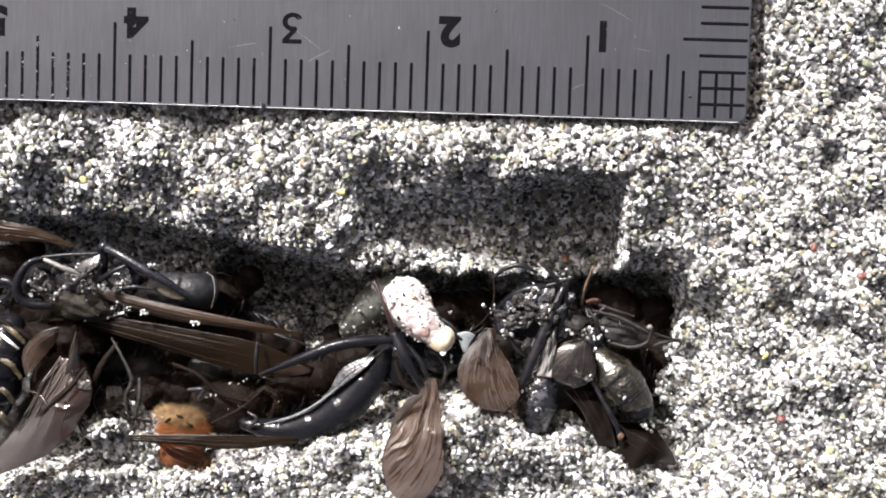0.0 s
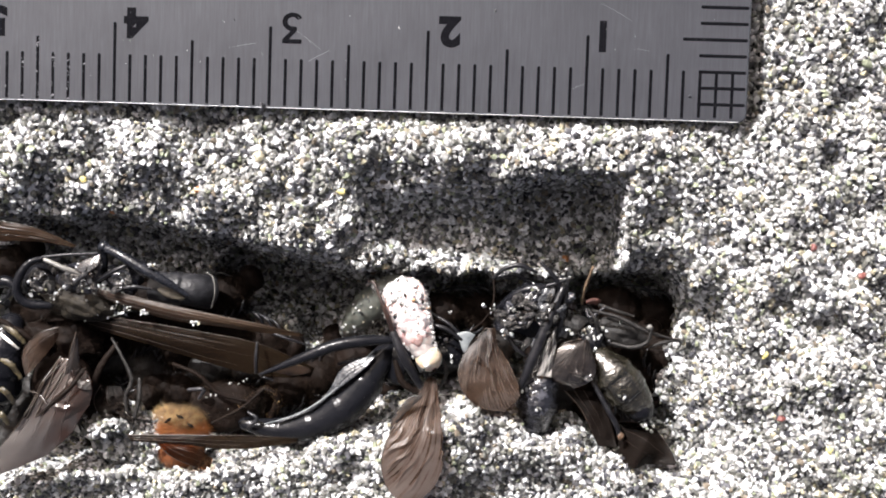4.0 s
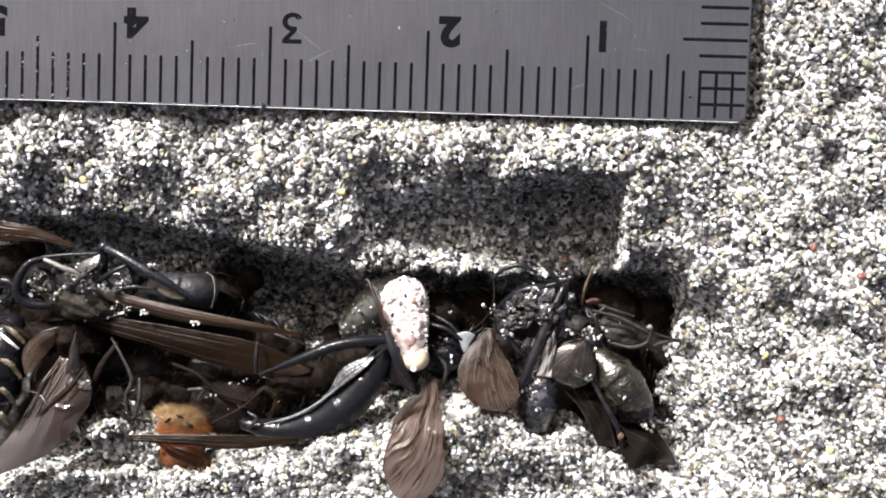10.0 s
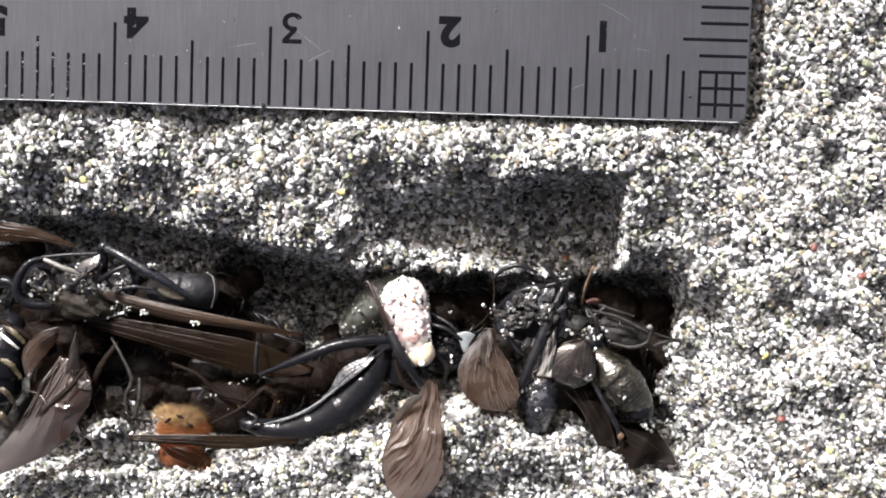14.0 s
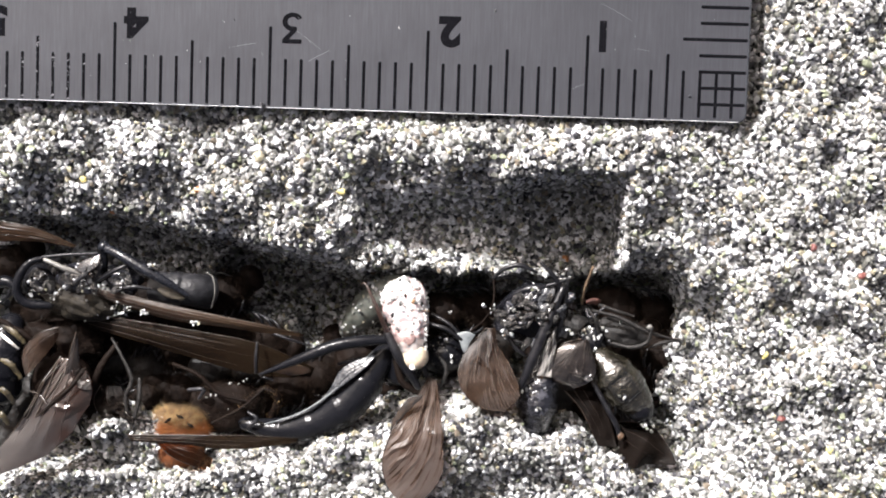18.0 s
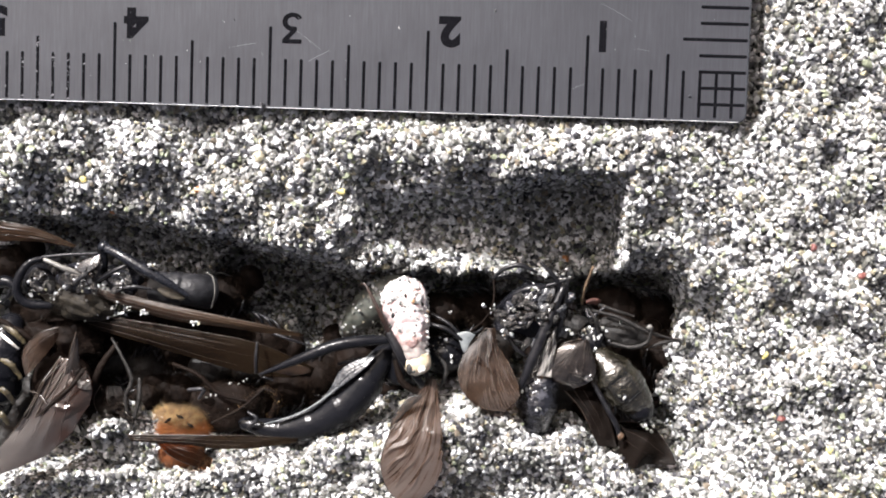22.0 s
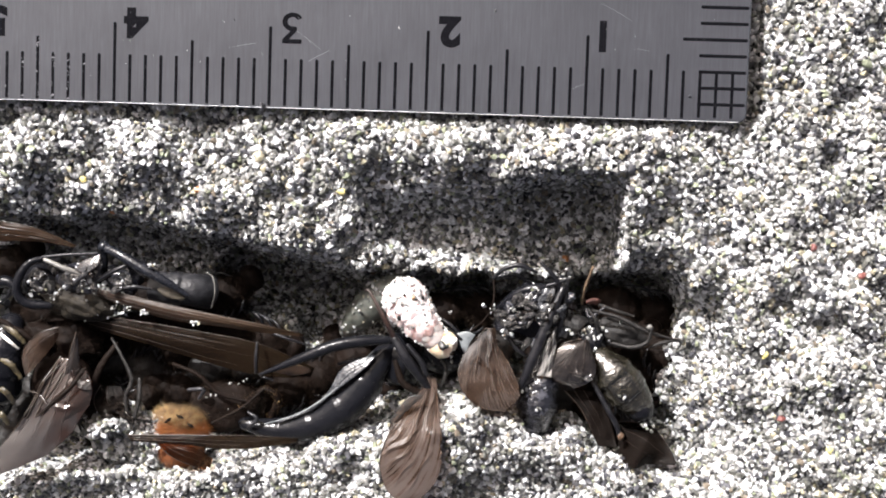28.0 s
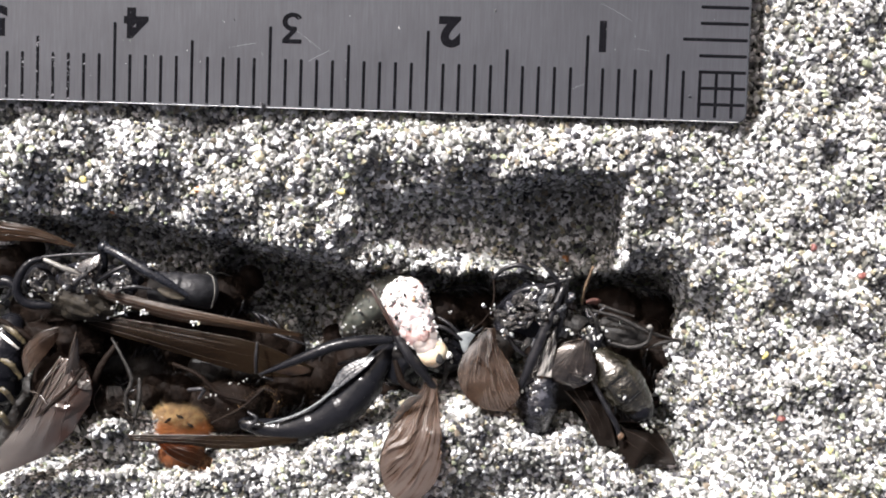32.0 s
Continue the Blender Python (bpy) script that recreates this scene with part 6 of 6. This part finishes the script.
def motions():
    # seconds, the head's place, roll and lift in degrees
    nod = [
        (0, 0.412, -6.228, -121, 0),
        (0.4, 0.025, -6.724, -111, 0),
        (0.8, 0.211, -6.790, -96, 5),
        (1.2, -0.002, -7.021, -71, 15),
        (1.6, 0.066, -6.870, -86, 5),
        (2, -0.150, -6.990, -86, 25),
        (2.4, 0.041, -7.204, -76, 30),
        (2.8, -0.171, -7.472, -66, 0),
        (3.2, -0.469, -7.373, -81, 5),
        (3.5, -0.315, -7.552, -71, 30),
        (4.5, -0.502, -7.486, -86, 10),
        (5.5, -0.687, -7.457, -91, 0),
        (6, -0.611, -7.527, -86, 0),
        (6.5, -0.577, -7.452, -91, 0),
        (7, -1.278, -7.407, -91, 0),
        (7.5, -1.016, -7.544, -86, 0),
        (8, -0.758, -7.534, -81, 0),
        (8.5, -0.762, -7.423, -86, 0),
        (9, -0.725, -7.421, -81, 0),
        (9.5, -1.195, -7.700, -81, 0),
        (10, -1.200, -7.552, -76, 0),
        (10.5, -0.579, -7.378, -71, 0),
        (11, -0.984, -7.395, -76, 0),
        (11.5, -0.689, -7.383, -73, 0),
        (12, -0.763, -7.386, -71, 5),
        (12.5, -0.729, -7.310, -66, 5),
        (13, -0.731, -7.236, -69, 5),
        (13.5, -0.911, -7.355, -69, 5),
        (14, -0.841, -7.241, -69, 5),
        (14.5, -1.423, -7.487, -81, 0),
        (15.5, -1.386, -7.486, -83, 0),
        (16.5, -1.423, -7.487, -83, 0),
        (17, -1.018, -7.470, -79, 0),
        (17.5, -1.128, -7.475, -81, 0),
        (18, -1.240, -7.443, -79, 0),
        (18.5, -0.909, -7.429, -76, 0),
        (19, -1.019, -7.434, -76, 5),
        (19.5, -1.096, -7.326, -31, 20),
        (20, -1.238, -7.517, -36, 10),
        (20.5, -0.974, -7.691, -31, 5),
        (21, -0.905, -7.540, -36, 10),
        (21.5, -1.011, -7.692, -31, 5),
        (22, -1.116, -7.845, -36, 15),
        (22.5, -1.148, -7.995, -36, 5),
        (23, -0.304, -7.885, 1.75, 35),
        (23.5, -0.128, -7.655, 8.75, 30),
        (24, 0.516, -7.110, 17.5, 5),
        (24.5, 0.516, -7.110, 15.75, 0),
        (25, 0.565, -6.406, 10.5, 30),
        (25.5, 0.178, -6.902, 7, 25),
        (26.5, 0.324, -6.859, 3.5, 30),
        (27.5, 0.435, -6.892, 0, 30),
        (27.8, 0.649, -6.698, 3.5, 32),
        (28.1, 0.498, -6.593, 5.25, 30),
        (28.4, 0.698, -7.066, 8.75, 25),
        (28.7, 0.518, -7.184, 12.25, 15),
        (29, 0.442, -7.113, 10.5, 20),
        (29.3, 0.292, -7.009, 8.75, 20),
        (29.6, 0.114, -7.201, 8.75, 10),
        (29.9, 0.150, -7.162, 15.75, 0),
        (30.2, 0.402, -7.004, 15.75, 10),
        (30.5, 0.402, -7.004, 14, 15),
        (30.8, 0.663, -7.104, 15.75, 10),
        (31.1, 0.336, -7.229, 17.5, 0),
        (31.4, 0.045, -7.315, 19.25, 0),
        (31.7, 0.118, -7.312, 19.25, -5),
        (32, -0.069, -7.209, 19.25, -5),
    ]
    rear_rows, head_rows = [], []
    ring_rows = [[] for _ in RINGS]
    for t, x, y, roll, lift in nod:
        tip = np.array((x, y, -0.55))
        lean = (tip - REAR) * np.array((0.06, 0.02, 0))
        base = REAR + lean - np.array((0.12, 0.0, 0))
        bend = 0.33 * np.array((-1.50, -5.73, -0.35)) + 0.67 * (base + tip) / 2
        curve = lambda s: (1 - s)**2 * base + 2 * s * (1 - s) * bend + s * s * tip
        slope = lambda s: 2 * (1 - s) * (bend - base) + 2 * s * (tip - bend)
        rear_rows.append((t, Matrix.Translation(in_larva(base)) @ along(slope(0.0))))
        for rows, ring in zip(ring_rows, RINGS):
            rows.append((t, Matrix.Translation(in_larva(curve(ring[0]))) @ along(slope(ring[0]), roll * 0.15)))
        head_rows.append((t, Matrix.Translation(in_larva(tip)) @ along(slope(1.0), roll, lift)))
    walk(rear, rear_rows)
    for ob, rows in zip(rings, ring_rows):
        walk(ob, rows)
    walk(head, head_rows)
    # the wasp's foreleg is pushed about by the larva: knee shift and swing
    nudge = [
        (0, 0.260, -0.082, -2.8),
        (0.5, 0.149, -0.049, -4.6),
        (1, 0.333, -0.079, -1.3),
        (1.5, 0.259, -0.045, -2.4),
        (2, 0.333, -0.079, -1.2),
        (2.5, 0.372, -0.151, -0.9),
        (3, 0.336, -0.152, -1.5),
        (3.5, 0.260, -0.082, -2.4),
        (5.5, 0.036, 0.020, -3.7),
        (6, 0.110, 0.023, -4.7),
        (6.5, 0.112, -0.051, -2.2),
        (7, -0.261, 0.118, -3.3),
        (7.5, -0.001, 0.018, -0.8),
        (8, 0.036, 0.020, -1.8),
        (8.5, -0.074, 0.015, -2.6),
        (9, -0.001, 0.018, -2.3),
        (9.5, -0.368, 0.003, -4.9),
        (10, -0.258, 0.008, -4.7),
        (10.5, 0.038, -0.054, -0.8),
        (11, -0.072, -0.058, -1.5),
        (11.5, -0.001, 0.018, 0.0),
        (12, -0.001, 0.018, 0.0),
        (13, -0.001, 0.018, 0.0),
        (14, -0.001, 0.018, 0.0),
        (14.5, -0.402, -0.072, -4.5),
        (16.5, -0.365, -0.107, -3.8),
        (17, -0.108, -0.060, 1.6),
        (17.5, -0.292, -0.067, -2.4),
        (18, -0.181, -0.100, -0.2),
        (18.5, -0.071, -0.095, 2.1),
        (19, -0.254, -0.103, -1.8),
        (19.5, -0.072, -0.058, 2.4),
        (20, -0.001, 0.018, 4.6),
        (20.5, 0.003, -0.092, 3.6),
        (21, -0.111, 0.014, 2.3),
        (21.5, 0.005, -0.166, 2.9),
        (22, -0.072, -0.058, 2.4),
        (22.5, -0.178, -0.173, -1.5),
        (23, 0.045, -0.275, -1.8),
        (23.5, 0.045, -0.275, -1.8),
        (24, 0.229, -0.267, 0.1),
        (25, 0.266, -0.266, 0.5),
        (25.5, 0.233, -0.378, 5.2),
        (27.5, 0.233, -0.378, 4.0),
        (28, 0.269, -0.376, 4.2),
        (28.5, 0.381, -0.408, 5.3),
        (29, 0.343, -0.373, 4.8),
        (29.5, 0.339, -0.263, 5.3),
        (30, 0.451, -0.295, 6.4),
        (31, 0.449, -0.258, 6.1),
        (31.5, 0.487, -0.293, 6.1),
        (32, 0.487, -0.293, 5.7),
    ]
    at = Vector(ORIGIN[foreleg.name]) - Vector(ORIGIN[prey.name])
    walk(foreleg, [(t, Matrix.Translation((at + Vector((dx, dy, 0))) * MM) @ pose(0, 0, 0, 0, 0, turn)) for t, dx, dy, turn in nudge])
    # its spread wing is dragged a little
    drag = [(0.0, 0.0), (3.0, -0.1), (3.5, -0.7), (5.5, -0.2), (6.0, 0.9), (6.5, 0.2), (7.0, 0.9), (7.5, 0.1), (9.5, 0.1), (10.0, 1.0), (10.5, 0.1), (14.5, 0.0),
            (19.0, 0.0), (20.0, -0.4), (20.5, -1.0), (21.0, -0.4), (22.0, -1.0), (22.5, -3.0), (23.0, -2.6), (24.0, -1.9), (25.5, -1.7), (32.0, -1.7)]
    at = Vector(ORIGIN[spread.name]) - Vector(ORIGIN[prey.name])
    walk(spread, [(t, Matrix.Translation(at * MM) @ pose(0, 0, 0, 0, 0, turn)) for t, turn in drag])


motions()
